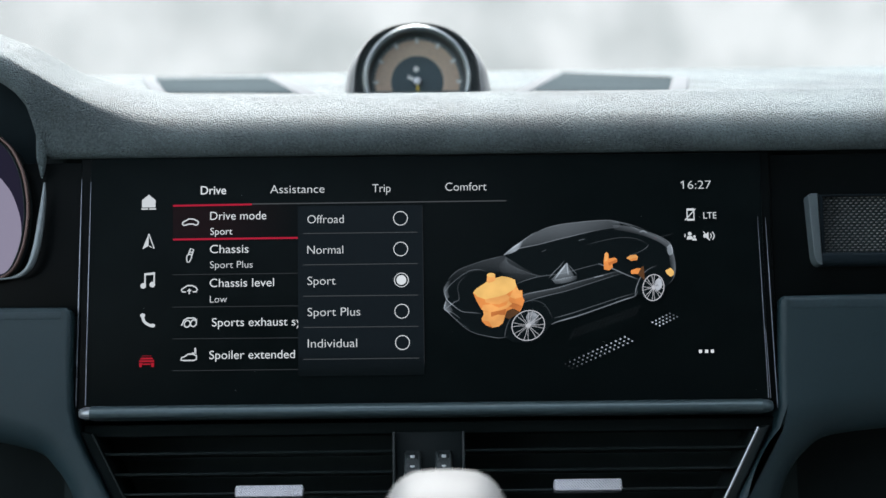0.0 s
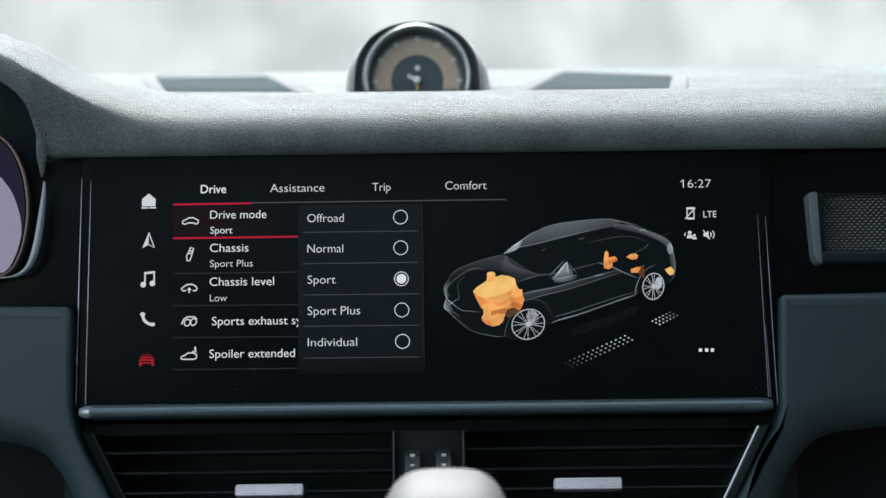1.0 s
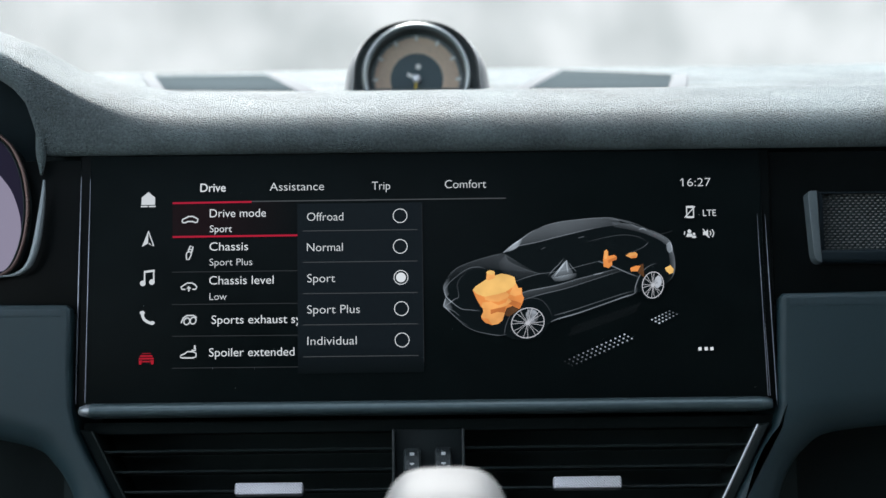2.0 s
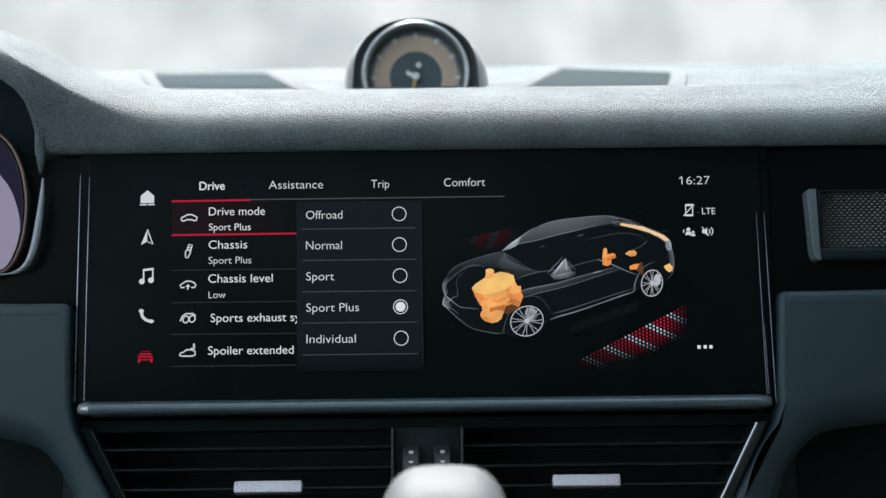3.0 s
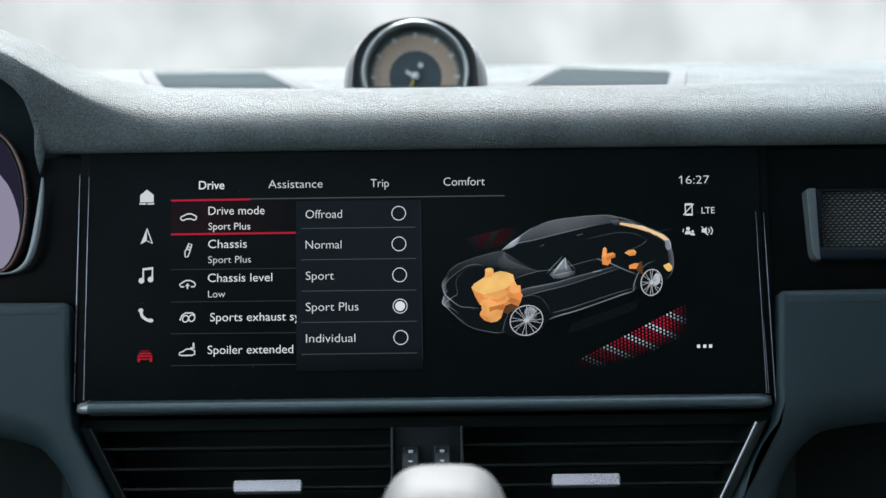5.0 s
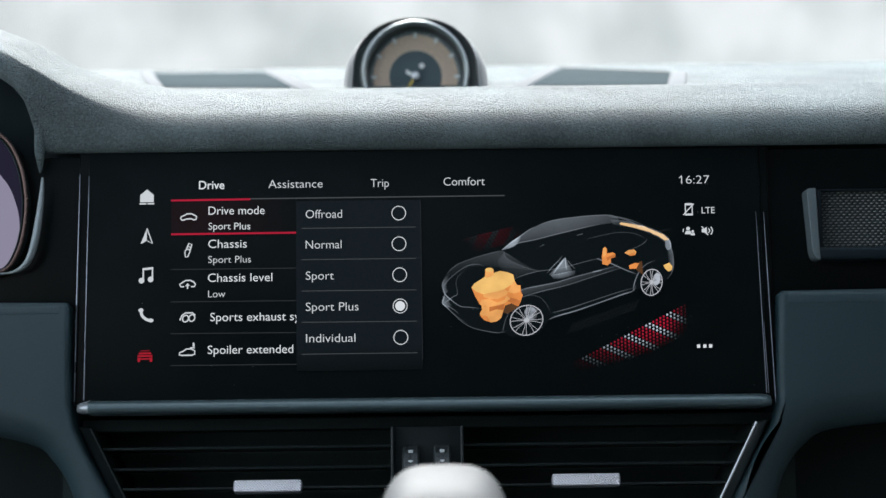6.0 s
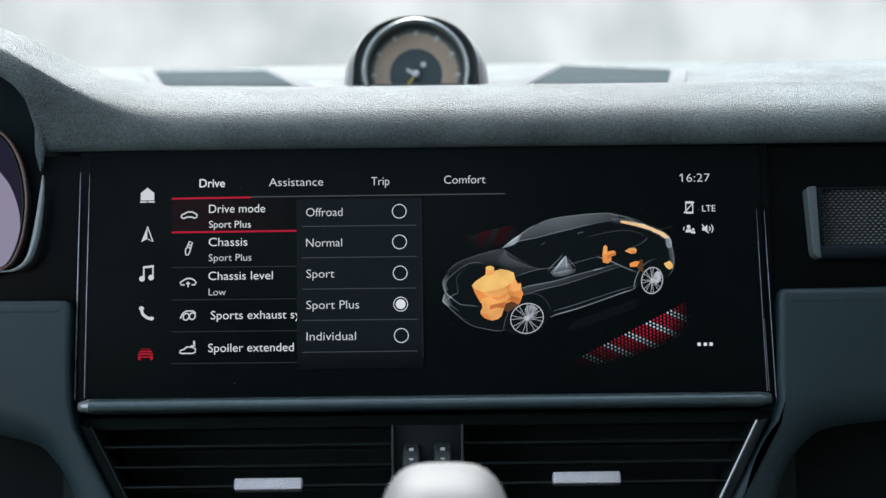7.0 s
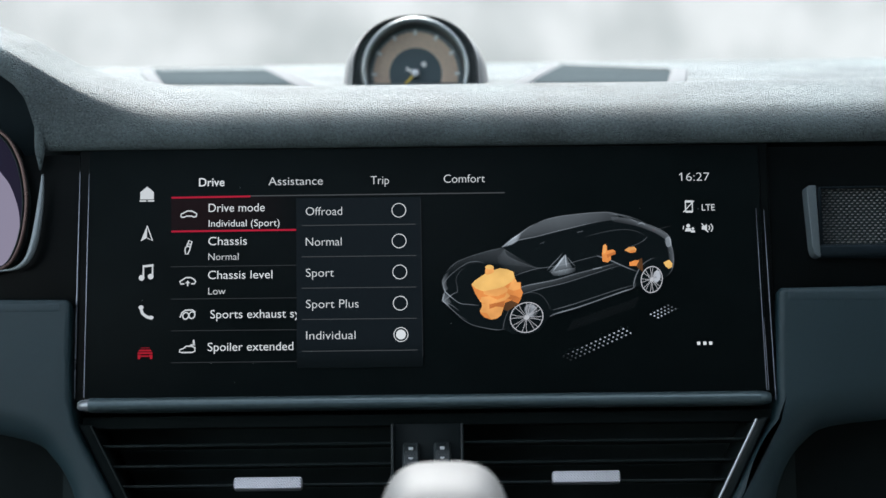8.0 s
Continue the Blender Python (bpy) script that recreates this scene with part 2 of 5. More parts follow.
DECK = 0.0662      # the pad's top behind its crest
ROLL = curve([(0.022, 0.0452), (0.0135, 0.0453), (0.0108, 0.0463), (0.0090, 0.0482), (0.0082, 0.0508), (0.0084, 0.0534), (0.0095, 0.0563), (0.0114, 0.0591), (0.0140, 0.0618), (0.0172, 0.0641), (0.0215, 0.0657),
              (0.0280, 0.0675), (0.0360, 0.0690), (0.0450, 0.0705), (0.0540, 0.0717), (0.0620, 0.0725), (0.0700, 0.0727)], 4)


def pad_profile(x):
    e, l = rise(x), lip(x)
    lean = 0.016 * ease(-0.190, -0.290, x)      # the hood's face runs back under its brow
    tight = 1 - 0.74 * ease(0.0, 0.024, e)      # the hood's brow is rounded more sharply than the pad's edge
    front = []
    for y, z in ROLL:
        up = ease(0.0480, 0.0618, z)
        front.append((y + lean * (1 - up) if y < 0.05 else y, min(z, 0.0608) + max(0, z - 0.0608) * tight + e * up + l * (1 - up)))
    c = 0.0608 + 0.0119 * tight + e
    r = c - DECK
    top = [(0.0700, c), (0.076, c - 0.02 * r), (0.084, c - 0.2 * r), (0.092, c - 0.45 * r), (0.11, c - 0.62 * r), (0.15, c - 0.85 * r), (0.20, DECK), (0.47, DECK + 0.001), (0.50, 0.06)]
    return front, top


dash = thing("dashboard", "dark grained leather dashboard pad with a rolled edge", "dashboard", base=pose(0, 0, SCREEN_Z), kind="")
XS = sorted(set([round(-0.76 + 0.02 * i, 4) for i in range(77)] + [round(-0.34 + 0.004 * i, 4) for i in range(80)] + [round(-0.216 + 0.001 * i, 4) for i in range(26)]))
for k, name in enumerate(("rolled_edge", "top_deck")):
    part(name, loft(B(), [[(x, y, z) for y, z in pad_profile(x)[k]] for x in XS]), LEATHER, dash, mm=False)

def tube(bm, pts, r, n=10, flatten=1.0):
    """A round bar along a line of 3D points."""
    rows = []
    for i, p in enumerate(pts):
        a, b = Vector(pts[max(i - 1, 0)]), Vector(pts[min(i + 1, len(pts) - 1)])
        d = (b - a).normalized()
        s = d.cross(Vector((0, 0, 1)) if abs(d.z) < 0.9 else Vector((1, 0, 0))).normalized()
        u = s.cross(d)
        rr = r(i / (len(pts) - 1)) if callable(r) else r
        rows.append([Vector(p) + rr * (math.cos(2 * math.pi * k / n) * s + flatten * math.sin(2 * math.pi * k / n) * u) for k in range(n + 1)])
    loft(bm, rows)
    bmesh.ops.remove_doubles(bm, verts=bm.verts, dist=1e-7)
    bmesh.ops.holes_fill(bm, edges=[e for e in bm.edges if e.is_boundary])
    bmesh.ops.recalc_face_normals(bm, faces=bm.faces)
    return bm


RAIL = mat("pale soft rail", (0.20, 0.21, 0.215), 0.8, spec=0.1, vary=0.1, scale=300)


# two speaker grilles sunk into the top of the pad
def speaker(corners, label):
    (ax, ay), (bx, by), (cx, cy), (dx, dy) = corners
    mx, my = (ax + bx + cx + dx) / 4, (ay + by + cy + dy) / 4
    s = thing("speaker_grille", label, "speaker", (mx, my, 0.0662), base=pose(0, 0, SCREEN_Z), group="dashboard speakers")
    part("cloth", bevel(prism(B(), corners, 0.0632, 0.0670), 0.0006, 2), GRILLE, s, "grey woven speaker cloth", mm=False)
    for (px, py), (nx, ny), w in (((ax, ay), (dx, dy), -0.010), ((bx, by), (cx, cy), 0.012)):
        qx, qy = nx + (nx - px) * 0.16, ny + (ny - py) * 0.16
        bm = prism(B(), [(px, py), (px + w, py), (qx + w, qy), (qx, qy)], 0.0632, 0.0679)
        part("rail", bevel(bm, 0.002, 3), RAIL, s, "pale grey side rail", mm=False)
    bm = prism(B(), [(ax, ay), (bx, by), (bx, by + 0.012), (ax, ay + 0.012)], 0.0632, 0.0676)
    part("rim", bevel(bm, 0.001, 3), DARK, s, mm=False)
    return s


speaker([(-0.2135, 0.4393), (-0.1311, 0.4561), (-0.0833, 0.2035), (-0.1653, 0.2218)], "grey speaker grille sunk in the dashboard top")
speaker([(0.0990, 0.4212), (0.1688, 0.3272), (0.1418, 0.1654), (0.0643, 0.1958)], "grey speaker grille sunk in the dashboard top")

# ---- stopwatch on the dashboard ----
GAUGE = pose(-0.0072, 0.20, SCREEN_Z + 0.0740, 79) @ Matrix.Scale(0.93, 4)      # x right, y up, z towards the seats
DIAL = mat("dark dial", (0.075, 0.115, 0.13), 0.5, vary=0.1)
SCALE = mat("grey dial edge", (0.13, 0.17, 0.18), 0.5, vary=0.1)
AMBER = mat("amber dial ring", (0.74, 0.58, 0.44), 0.5, vary=0.12, scale=400)
TICK = mat("pale dial print", (0.85, 0.87, 0.85), 0.5, vary=0.05)
NEEDLE = mat("yellow needle", (0.75, 0.55, 0.08), 0.4, vary=0.05)
def shoulder(c):
    """Makes the pod's arch a little squarer than a round one."""
    return math.copysign(abs(c) ** 0.90, c)


watch = thing("stopwatch", "round dashboard stopwatch with an amber dial ring", "clock", (0, 0, 0), base=GAUGE)
rows = []
for z, k, v in ((-2, 1.0, 1.0), (-6, 1.03, 0.99), (-20, 1.09, 0.93), (-50, 1.13, 0.80), (-85, 1.0, 0.60), (-115, 0.7, 0.35)):
    arc = [(-43.2 * k - 2, -9, z)] + [(-42.0 * k * shoulder(math.cos(a)) * (1 + 0.05 * (1 - math.sin(a))), 37.4 * v * shoulder(math.sin(a)) - 1.5 * (1 - v), z) for a in (math.pi * i / 32 for i in range(33))] + [(43.2 * k + 2, -9, z)]
    rows.append(arc)
bm = loft(B(), rows)
inner = [(-41.9, -9, 3)] + [(-41.2 * shoulder(math.cos(a)), 36.8 * shoulder(math.sin(a)), 3) for a in (math.pi * i / 32 for i in range(33))] + [(41.9, -9, 3)]
inner = [(x, y, 3) for x, y, _ in inner]
loft(bm, [rows[0], inner, [(x * 0.97, y * 0.97, -3) for x, y, _ in inner]])
part("shell", bm, PODSKIN, watch, "grey padded pod shell")
bm = prism(B(), circle(0, 0, 41.0, 64, 36.4), -16, -3)
bmesh.ops.delete(bm, geom=[f for f in bm.faces if len(f.verts) > 4 and f.normal.z > 0.5], context="FACES")
part("backing", bm, DARK, watch)
pod_face = lathe(B(), [(35.0, -2.4), (38.2, -2.0), (41.0, -1.0)], 72)
bmesh.ops.scale(pod_face, vec=(1, 0.88, 1), verts=pod_face.verts)
part("face_ring", pod_face, mat("grey green pod face", (0.030, 0.042, 0.042), 0.45, vary=0.1), watch, "dark grey face of the pod")
bm = lathe(B(), [(31.8, 2.6), (32.6, 4.6), (34.0, 5.4), (35.4, 4.2), (36.1, 1.5), (36.2, -4)], 72)
part("bezel", bm, mat("grey bezel metal", (0.36, 0.39, 0.39), 0.36, metal=0.9, vary=0.1), watch, "satin metal bezel")
# the rim's shadow band is put into this wall's dark colour
part("inner_wall", lathe(B(), [(31.0, -13.4), (31.9, 2.7)], 72), mat("dark inner wall", (0.028, 0.040, 0.042), 0.4, vary=0.1), watch, "inner wall of the bezel, darkened for the shadow of its rim")
part("dial", lathe(B(), [(0.01, -13), (31.3, -13)], 72), SCALE, watch)
part("dial_ring", lathe(B(), [(17.5, -12.7), (28.4, -12.7)], 72), AMBER, watch, "amber scale ring")
part("centre_disc", lathe(B(), [(0.01, -12.4), (17.3, -12.4), (17.3, -13)], 60), DIAL, watch)
for i in range(60):
    a = radians(6 * i)
    long = i % 5 == 0
    r0, r1, h = (26.0, 29.6, 1.25) if long else (28.7, 30.0, 0.22)
    c, s = math.cos(a), math.sin(a)
    part("tick", flat(B(), [(r0 * s - h * c, r0 * c + h * s), (r1 * s - h * c, r1 * c + h * s), (r1 * s + h * c, r1 * c - h * s), (r0 * s + h * c, r0 * c - h * s)], -12.2), TICK, watch)
second = part("second_hand", prism(B(), [(-0.5, -24.5), (0.5, -24.5), (0.9, -3), (-0.9, -3)], -8.8, -8.2), NEEDLE, watch, "yellow second hand", pivot=(0, 0, 0.0005))
part("counterweight", prism(B(), circle(0, 8.0, 1.9, 20), -8.8, -8.1), TICK, second, "white round tail")
part("short_hand", prism(B(), [(-1.0, -0.9), (-6.6, 2.0), (-6.0, 4.6), (0.2, 1.2)], -9.9, -9.4), TICK, watch)
part("hub", lathe(B(), [(0.01, -7.4), (2.4, -7.6), (3.0, -8.4), (3.0, -12.4)], 30), CHROME, watch)

# ---- instrument cluster at the driver's side ----
VIOLET = lit("pale violet dial light", (0.42, 0.37, 0.50), 0.62)
NIGHT = lit("dark blue dial light", (0.012, 0.008, 0.022), 1.0)
COPPER = mat("brown metal ring", (0.12, 0.08, 0.07), 0.3, metal=0.8, vary=0.1)
cluster = thing("instrument_cluster", "oval instrument cluster with a pale violet display", "instrument cluster", (-0.24, -0.01, 0))
edge = curve([(-266.2, 62.5), (-221.6, 60.8), (-207.4, 55.0), (-199.3, 42.7), (-195.6, 27.1), (-195.5, 13.1), (-198.2, -0.8), (-204.5, -10.7), (-219.3, -14.4), (-263.2, -15.3)], 8)
part("housing", prism(B(), edge, -30, 4), DARK, cluster)
part("display", flat(B(), [(x - 2.2, y * 0.985) for x, y in edge], 4.3), NIGHT, cluster, "dark violet display")
part("dial_light", flat(B(), curve([(-265.3, 38.7), (-218.1, 39.2), (-206.8, 33.5), (-200.4, 20.2), (-198.9, 7.6), (-201.9, -4.1), (-207.3, -10.1), (-224.9, -11.0), (-263.4, -10.6)], 8), 4.7), VIOLET, cluster, "pale violet lit dial")
part("ring", tube(B(), [(x - 0.4, y, 5.5) for x, y in edge], 1.0), COPPER, cluster, "thin brown metal ring")
part("inner_ring", tube(B(), [(x - 2.4, y * 0.99, 4.8) for x, y in edge], 0.45), DARK, cluster)
trim = curve([(-187.8, 34.5), (-188.1, 26.1), (-189.2, 14.1), (-191.1, 1.6), (-194.2, -7.2), (-199.5, -11.6), (-207.7, -12.9), (-224.2, -12.9)], 8)
part("trim", tube(B(), [(x, y, 6) for x, y in trim], lambda t: 0.5 + 1.5 * math.sin(math.pi * min(1, t * 1.25)) ** 1.0 if t < 0.8 else 0.5, 10), mat("pale satin trim", (0.24, 0.28, 0.29), 0.32, metal=0.5, vary=0.1), cluster, "satin grey trim")
ridge = thing("hood_side", "dark grained leather side of the instrument hood", "dashboard trim", (-0.196, 0.004, 0.06), base=pose(0, 0, SCREEN_Z))
column = [(-0.1922, 0.0110, 0.0700), (-0.1908, 0.0098, 0.0625), (-0.1900, 0.0090, 0.0560), (-0.1897, 0.0088, 0.0490), (-0.1897, 0.0086, 0.0420), (-0.1900, 0.0086, 0.0365)]
part("padding", tube(B(), curve(column, 5), lambda t: 0.0004 + 0.0021 * min(1, 1.8 * t, 3.2 * (1 - t)), 14), LEATHER, ridge, mm=False)
# dark sheet in place of the shade beneath the hood's brow
part("hood_shade", prism(B(), [(-302.5, 108.5), (-216.1, 97.7), (-204.2, 81.7), (-196.9, 65.8), (-196.4, 44.3), (-299.8, 45.6)], -14, -10), mat("dark hood shade", (0.012, 0.020, 0.023), 0.8, spec=0.1, vary=0.3), cluster, "dark sheet standing in for shade under the hood")

# ---- fascia round the screen ----
fascia = thing("fascia", "black gloss dashboard fascia round the touchscreen", "fascia", (0, 0, -0.004))
part("panel", bevel(box(B(), -330, 330, -31, 45.5, -6, -1), 0.5, 2), GLOSS, fascia)
# black sheet standing in for the shadow below the knee panels
part("lower_panel", box(B(), -330, 330, -160, -20.5, -66, -60), mat("black footwell shade", (0.015, 0.020, 0.020), 0.9, spec=0.05, vary=0.2), fascia)
part("back_panel", box(B(), -330, 330, 40, 66, -16, -12), DARK, fascia)
part("top_panel", box(B(), -330, 330, 43.5, 45.5, -40, -6.5), DARK, fascia)

def rounded_front(bm, z, width, segments):
    """Rounds only the edges of the front face."""
    bm.normal_update()
    es = [e for e in bm.edges if all(abs(v.co.z - z) < 1e-4 for v in e.verts)]
    bmesh.ops.bevel(bm, geom=es, offset=width, segments=segments, affect="EDGES", profile=0.5, clamp_overlap=True)
    return bm


def panel(pts):
    """A padded panel, 68 mm deep, whose arched lower edge (its last 21 points) turns under in a wide curve."""
    bm = prism(B(), pts, -60, 8)
    bm.normal_update()
    arch = {(round(x, 3), round(y, 3)) for x, y in pts[-21:]}
    es = [e for e in bm.edges if all(v.co.z > 7 and (round(v.co.x, 3), round(v.co.y, 3)) in arch for v in e.verts)]
    bmesh.ops.bevel(bm, geom=es, offset=24, segments=12, affect="EDGES", profile=0.5, clamp_overlap=True)
    return bevel(bm, 5.5, 6, 50)


# lighter trim colour: window light on the panels' upper edges is put in here
LIT_EDGE = mat("lit blue grey trim edge", (0.024, 0.050, 0.060), 0.48, vary=0.15, scale=500, bump=0.2, bump_scale=2500, coarse=20)
left_cheek = thing("knee_panel", "blue-grey soft-touch lower dashboard panel beside the vent", "dashboard panel", (-0.24, -0.09, 0), group="knee panels")
pts = [(-260.0, -26.6), (-175.4, -27.4), (-173.2, -29.6), (-173.0, -56.2), (-172.4, -76.0), (-169.6, -88.0), (-163.0, -101.5), (-151.5, -122.2), (-143.0, -140.9)] + curve([(-168.0, -140.6), (-170.0, -128.0), (-174.5, -115.0), (-182.0, -104.0), (-193.5, -95.5), (-235.0, -86.5)], 4)
part("cover", panel(pts), CHEEK, left_cheek)
part("top_edge", bevel(box(B(), -262, -176.0, -35.0, -27.6, 0, 8.15), 2.6, 6), LIT_EDGE, left_cheek, "rounded upper edge of the panel, coloured lighter as if lit")
right_cheek = thing("knee_panel", "blue-grey soft-touch lower dashboard panel beside the vent", "dashboard panel", (0.22, -0.09, 0), group="knee panels")
pts = [(262.5, -24.8), (173.0, -25.8), (170.8, -28.0), (169.4, -60.4), (169.0, -78.0), (166.0, -89.2), (157.0, -104.5), (144.0, -128.6), (136.0, -144.3)] + curve([(165.0, -144.7), (168.5, -127.0), (174.0, -112.0), (183.5, -100.0), (198.0, -92.5), (245.0, -88.0)], 4)
part("cover", panel(pts), CHEEK, right_cheek)
part("top_edge", bevel(box(B(), 173.5, 264, -34.0, -26.2, 0, 8.15), 2.6, 6), LIT_EDGE, right_cheek, "rounded upper edge of the panel, coloured lighter as if lit")

# ---- mesh-covered side vent ----
tweeter = thing("side_vent", "dark side vent with a woven mesh and satin bezel", "air vent", (0.215, 0.012, 0))
x0, y0 = (186.0, 24.0)
x1, y1 = (258.8, -11.2)
bm = B()
hole_x, hole_t, hole_b = x0 + 6.4, y0 - 0.8, y1 + 6.2
prism(bm, [(x0 + 0.1, y0 - 1.6), (x0 + 0.5, y0 - 0.5), (x0 + 1.6, y0), (x0 + 4.6, y0), (x0 + 5.6, y1), (x0 + 5.0, y1), (x0 + 3.5, y1 + 0.6), (x0 + 2.4, y1 + 2.0), (x0 + 1.7, y1 + 5.0)], -3, 9)
# light on the bezel is put into two tones: lit side, shaded sill
BEZEL = mat("satin grey bezel", (0.105, 0.136, 0.146), 0.40, vary=0.1, scale=400)
part("bezel_side", rounded_front(bm, 9, 1.6, 5), BEZEL, tweeter, "lit satin grey bezel side")
SHADED_BEZEL = mat("shaded satin bezel", (0.010, 0.018, 0.023), 0.5, spec=0.12, vary=0.1, scale=400)
bm = B()
loft(bm, [[(x0 + 4.4, y0 - 0.2, 8.2), (x0 + 5.4, y1 + 0.4, 8.2)], [(hole_x + 0.6, y0 - 0.6, 3.0), (hole_x + 0.8, y1 + 0.4, 3.0)]])
part("inner_bevel", bm, SHADED_BEZEL, tweeter, "shaded inner bevel")
part("bezel_sill", bevel(box(B(), hole_x - 3, x1, y1, hole_b, -3, 8.8), 2.0, 4), SHADED_BEZEL, tweeter, "shaded satin sill")
part("bezel_top", bevel(box(B(), hole_x - 1.5, x1, hole_t, y0, -3, 5), 0.4, 2), SHADED_BEZEL, tweeter)
part("backing", box(B(), hole_x, x1, hole_b, hole_t, -3, 1.0), DARK, tweeter)
part("inner_frame", bevel(prism(B(), [(hole_x - 0.3, hole_b - 0.5), (hole_x + 1.6, hole_b - 0.5), (hole_x + 1.6, hole_t), (hole_x - 0.3, hole_t)], 0, 5.5), 0.3, 2), SHADED_BEZEL, tweeter)
MESH = mat("dark woven mesh", (0.14, 0.145, 0.145), 0.42, metal=0.3, vary=0.3, scale=800)
bm = B()
step = 2.75
for r in range(int((hole_t - hole_b) / (step / 2)) + 1):
    for c in range(int((x1 - hole_x) / step)):
        cx, cy = hole_x + 2.9 + c * step + (step / 2 if r % 2 else 0), hole_b + 0.5 + r * step / 2
        q = [(cx - 1.1, cy - 0.30, 1.2), (cx - 0.1, cy - 0.52, 2.0), (cx + 0.9, cy + 0.02, 1.2), (cx + 0.9, cy + 0.50, 1.2), (cx - 0.1, cy + 0.10, 2.1), (cx - 1.1, cy + 0.20, 1.2)]
        v = [bm.verts.new(p) for p in q]
        bm.faces.new((v[0], v[1], v[4], v[5]))
        bm.faces.new((v[1], v[2], v[3], v[4]))
part("mesh", bm, MESH, tweeter, "dark woven mesh", kind="stuff")

# ---- touchscreen ----
SHINE = lit("white display light", (0.80, 0.82, 0.84), 0.86)
SHINE_SOFT = lit("grey display light", (0.76, 0.78, 0.80), 0.78)
SHINE_DIM = lit("dim display light", (0.32, 0.34, 0.36), 0.17)
LINE_DIM = lit("faint line light", (0.26, 0.28, 0.30), 0.10)
ROW_RED = lit("dim red row light", (0.0075, 0.0012, 0.0018), 1.0, (0, 0.3, 1.0))
POPUP = lit("dark grey popup light", (0.0042, 0.0058, 0.0080), 1.0, (1, 0.16, 0.0))
RED = lit("red display light", (0.62, 0.012, 0.050), 0.62)
CAR_BODY = lit("black car picture", (0.0022, 0.0034, 0.0042), 0.7)

screen = thing("touchscreen", "wide black touchscreen showing a drive mode menu", "screen", (0, 0, 0.002))
part("frame", bevel(prism(B(), [(-170.9, 47.7), (169.4, 46.9), (169.1, -78.1), (-171.3, -77.3)], -5, 1.6), 1.2, 3), GLOSS, screen)
glass = part("glass_panel", bevel(prism(B(), [(-165.9, 46.6), (164.7, 45.9), (164.2, -78.1), (-166.4, -77.4)], -4, 2.6), 0.5, 2), GLASS_BLACK, screen)
# added metal strips that draw the highlights on the frame's gloss bevels
for a, b, w in (((-170.2, 36.4), (-170.8, -75.1), 0.32), ((-165.7, 35.2), (-166.2, -74.6), 0.26), ((162.2, 14.0), (164.0, -75.1), 0.15), ((166.0, 13.5), (168.2, -79.8), 0.20), ((163.9, -40.0), (165.0, -75.1), 0.12)):
    line = [(a[0] + (b[0] - a[0]) * i / 12, a[1] + (b[1] - a[1]) * i / 12, 2.8) for i in range(13)]
    part("edge_highlight", tube(B(), line, lambda t, w=w: w * (0.35 + 0.65 * min(1, t * 3)), 8), EDGE, screen, "thin metal strip standing for an edge highlight")


def lettering(body, left, baseline, width, cap, material, z, bold=0.012, parent=None, centre=False):
    """A word in the built-in font, fitted to a width and a height of capitals in millimetres; starts at left, baseline."""
    cu = bpy.data.curves.new("lettering", "FONT")
    cu.body, cu.size, cu.offset, cu.resolution_u = body, 1.0, bold, 4
    ob = bpy.data.objects.new("lettering", cu)
    bm = B()
    bm.from_mesh(ob.to_mesh())
    ob.to_mesh_clear()
    bpy.data.objects.remove(ob)
    xs = [v.co.x for v in bm.verts]
    kx, ky = width / (max(xs) - min(xs)), cap / 0.70
    lo = min(xs)
    for v in bm.verts:
        v.co = (left + (v.co.x - lo) * kx, baseline + v.co.y * ky, z)
    return part("lettering", bm, material, parent or screen, smooth=False, pivot=(left * 0.001, baseline * 0.001, z * 0.001))


PX = 0.2785      # one dot of the display, in millimetres
def word(body, at, width, cap, material, z=3.0, bold=-0.008):
    return lettering(body, at[0], at[1], width * PX, cap * PX, material, z, bold)


def bar(a, b, w, material, z, name="line"):
    return part(name, stroke(B(), [a, b], w * PX, z), material, screen, smooth=False)


# tabs
word("Drive", (-111.5, 28.2), 45, 15, SHINE, bold=0.01)
word("Assistance", (-77.3, 28.3), 96, 15, SHINE_SOFT)
word("Trip", (-26.9, 28.2), 32, 15, SHINE_SOFT)
word("Comfort", (9.0, 28.5), 73, 15, SHINE_SOFT)
word("16:27", (126.0, 28.0), 50, 15, SHINE_SOFT, bold=-0.012)
bar((125.0, 30.9), (126.3, 32.0), 1.5, SHINE_SOFT, 3.0, "lettering")
word("LTE", (135.6, 13.1), 23, 11.5, SHINE_SOFT, bold=0.002)


bar((-86.2, 23.1), (38.9, 23.2), 2.2, SHINE_DIM, 2.9)
part("highlight", flat(B(), [(-125.1, 22.8), (-62.8, 22.9), (-62.8, 6.0), (-124.9, 6.0)], 2.75), ROW_RED, screen, "dim red selected row", smooth=False)
bar((-125.1, 22.7), (-86.2, 22.9), 3.4, RED, 2.95)
bar((-124.9, 5.9), (-62.8, 6.0), 3.4, RED, 2.95)
for a, b in (((-125.0, -11.5), (-62.8, -11.5)), ((-124.8, -27.4), (-62.8, -27.5)), ((-124.6, -42.9), (-62.8, -43.1)), ((-124.4, -58.4), (-62.8, -58.5))):
    bar(a, b, 1.4, LINE_DIM, 2.9)

# list
word("Drive mode", (-106.7, 15.4), 99, 15, SHINE, bold=-0.003)
word("Chassis", (-106.7, -1.1), 68, 15, SHINE, bold=-0.003)
word("Chassis level", (-106.7, -17.8), 113, 15, SHINE, bold=-0.003)
word("Sports exhaust system", (-105.4, -37.1), 199, 15, SHINE, bold=-0.003)
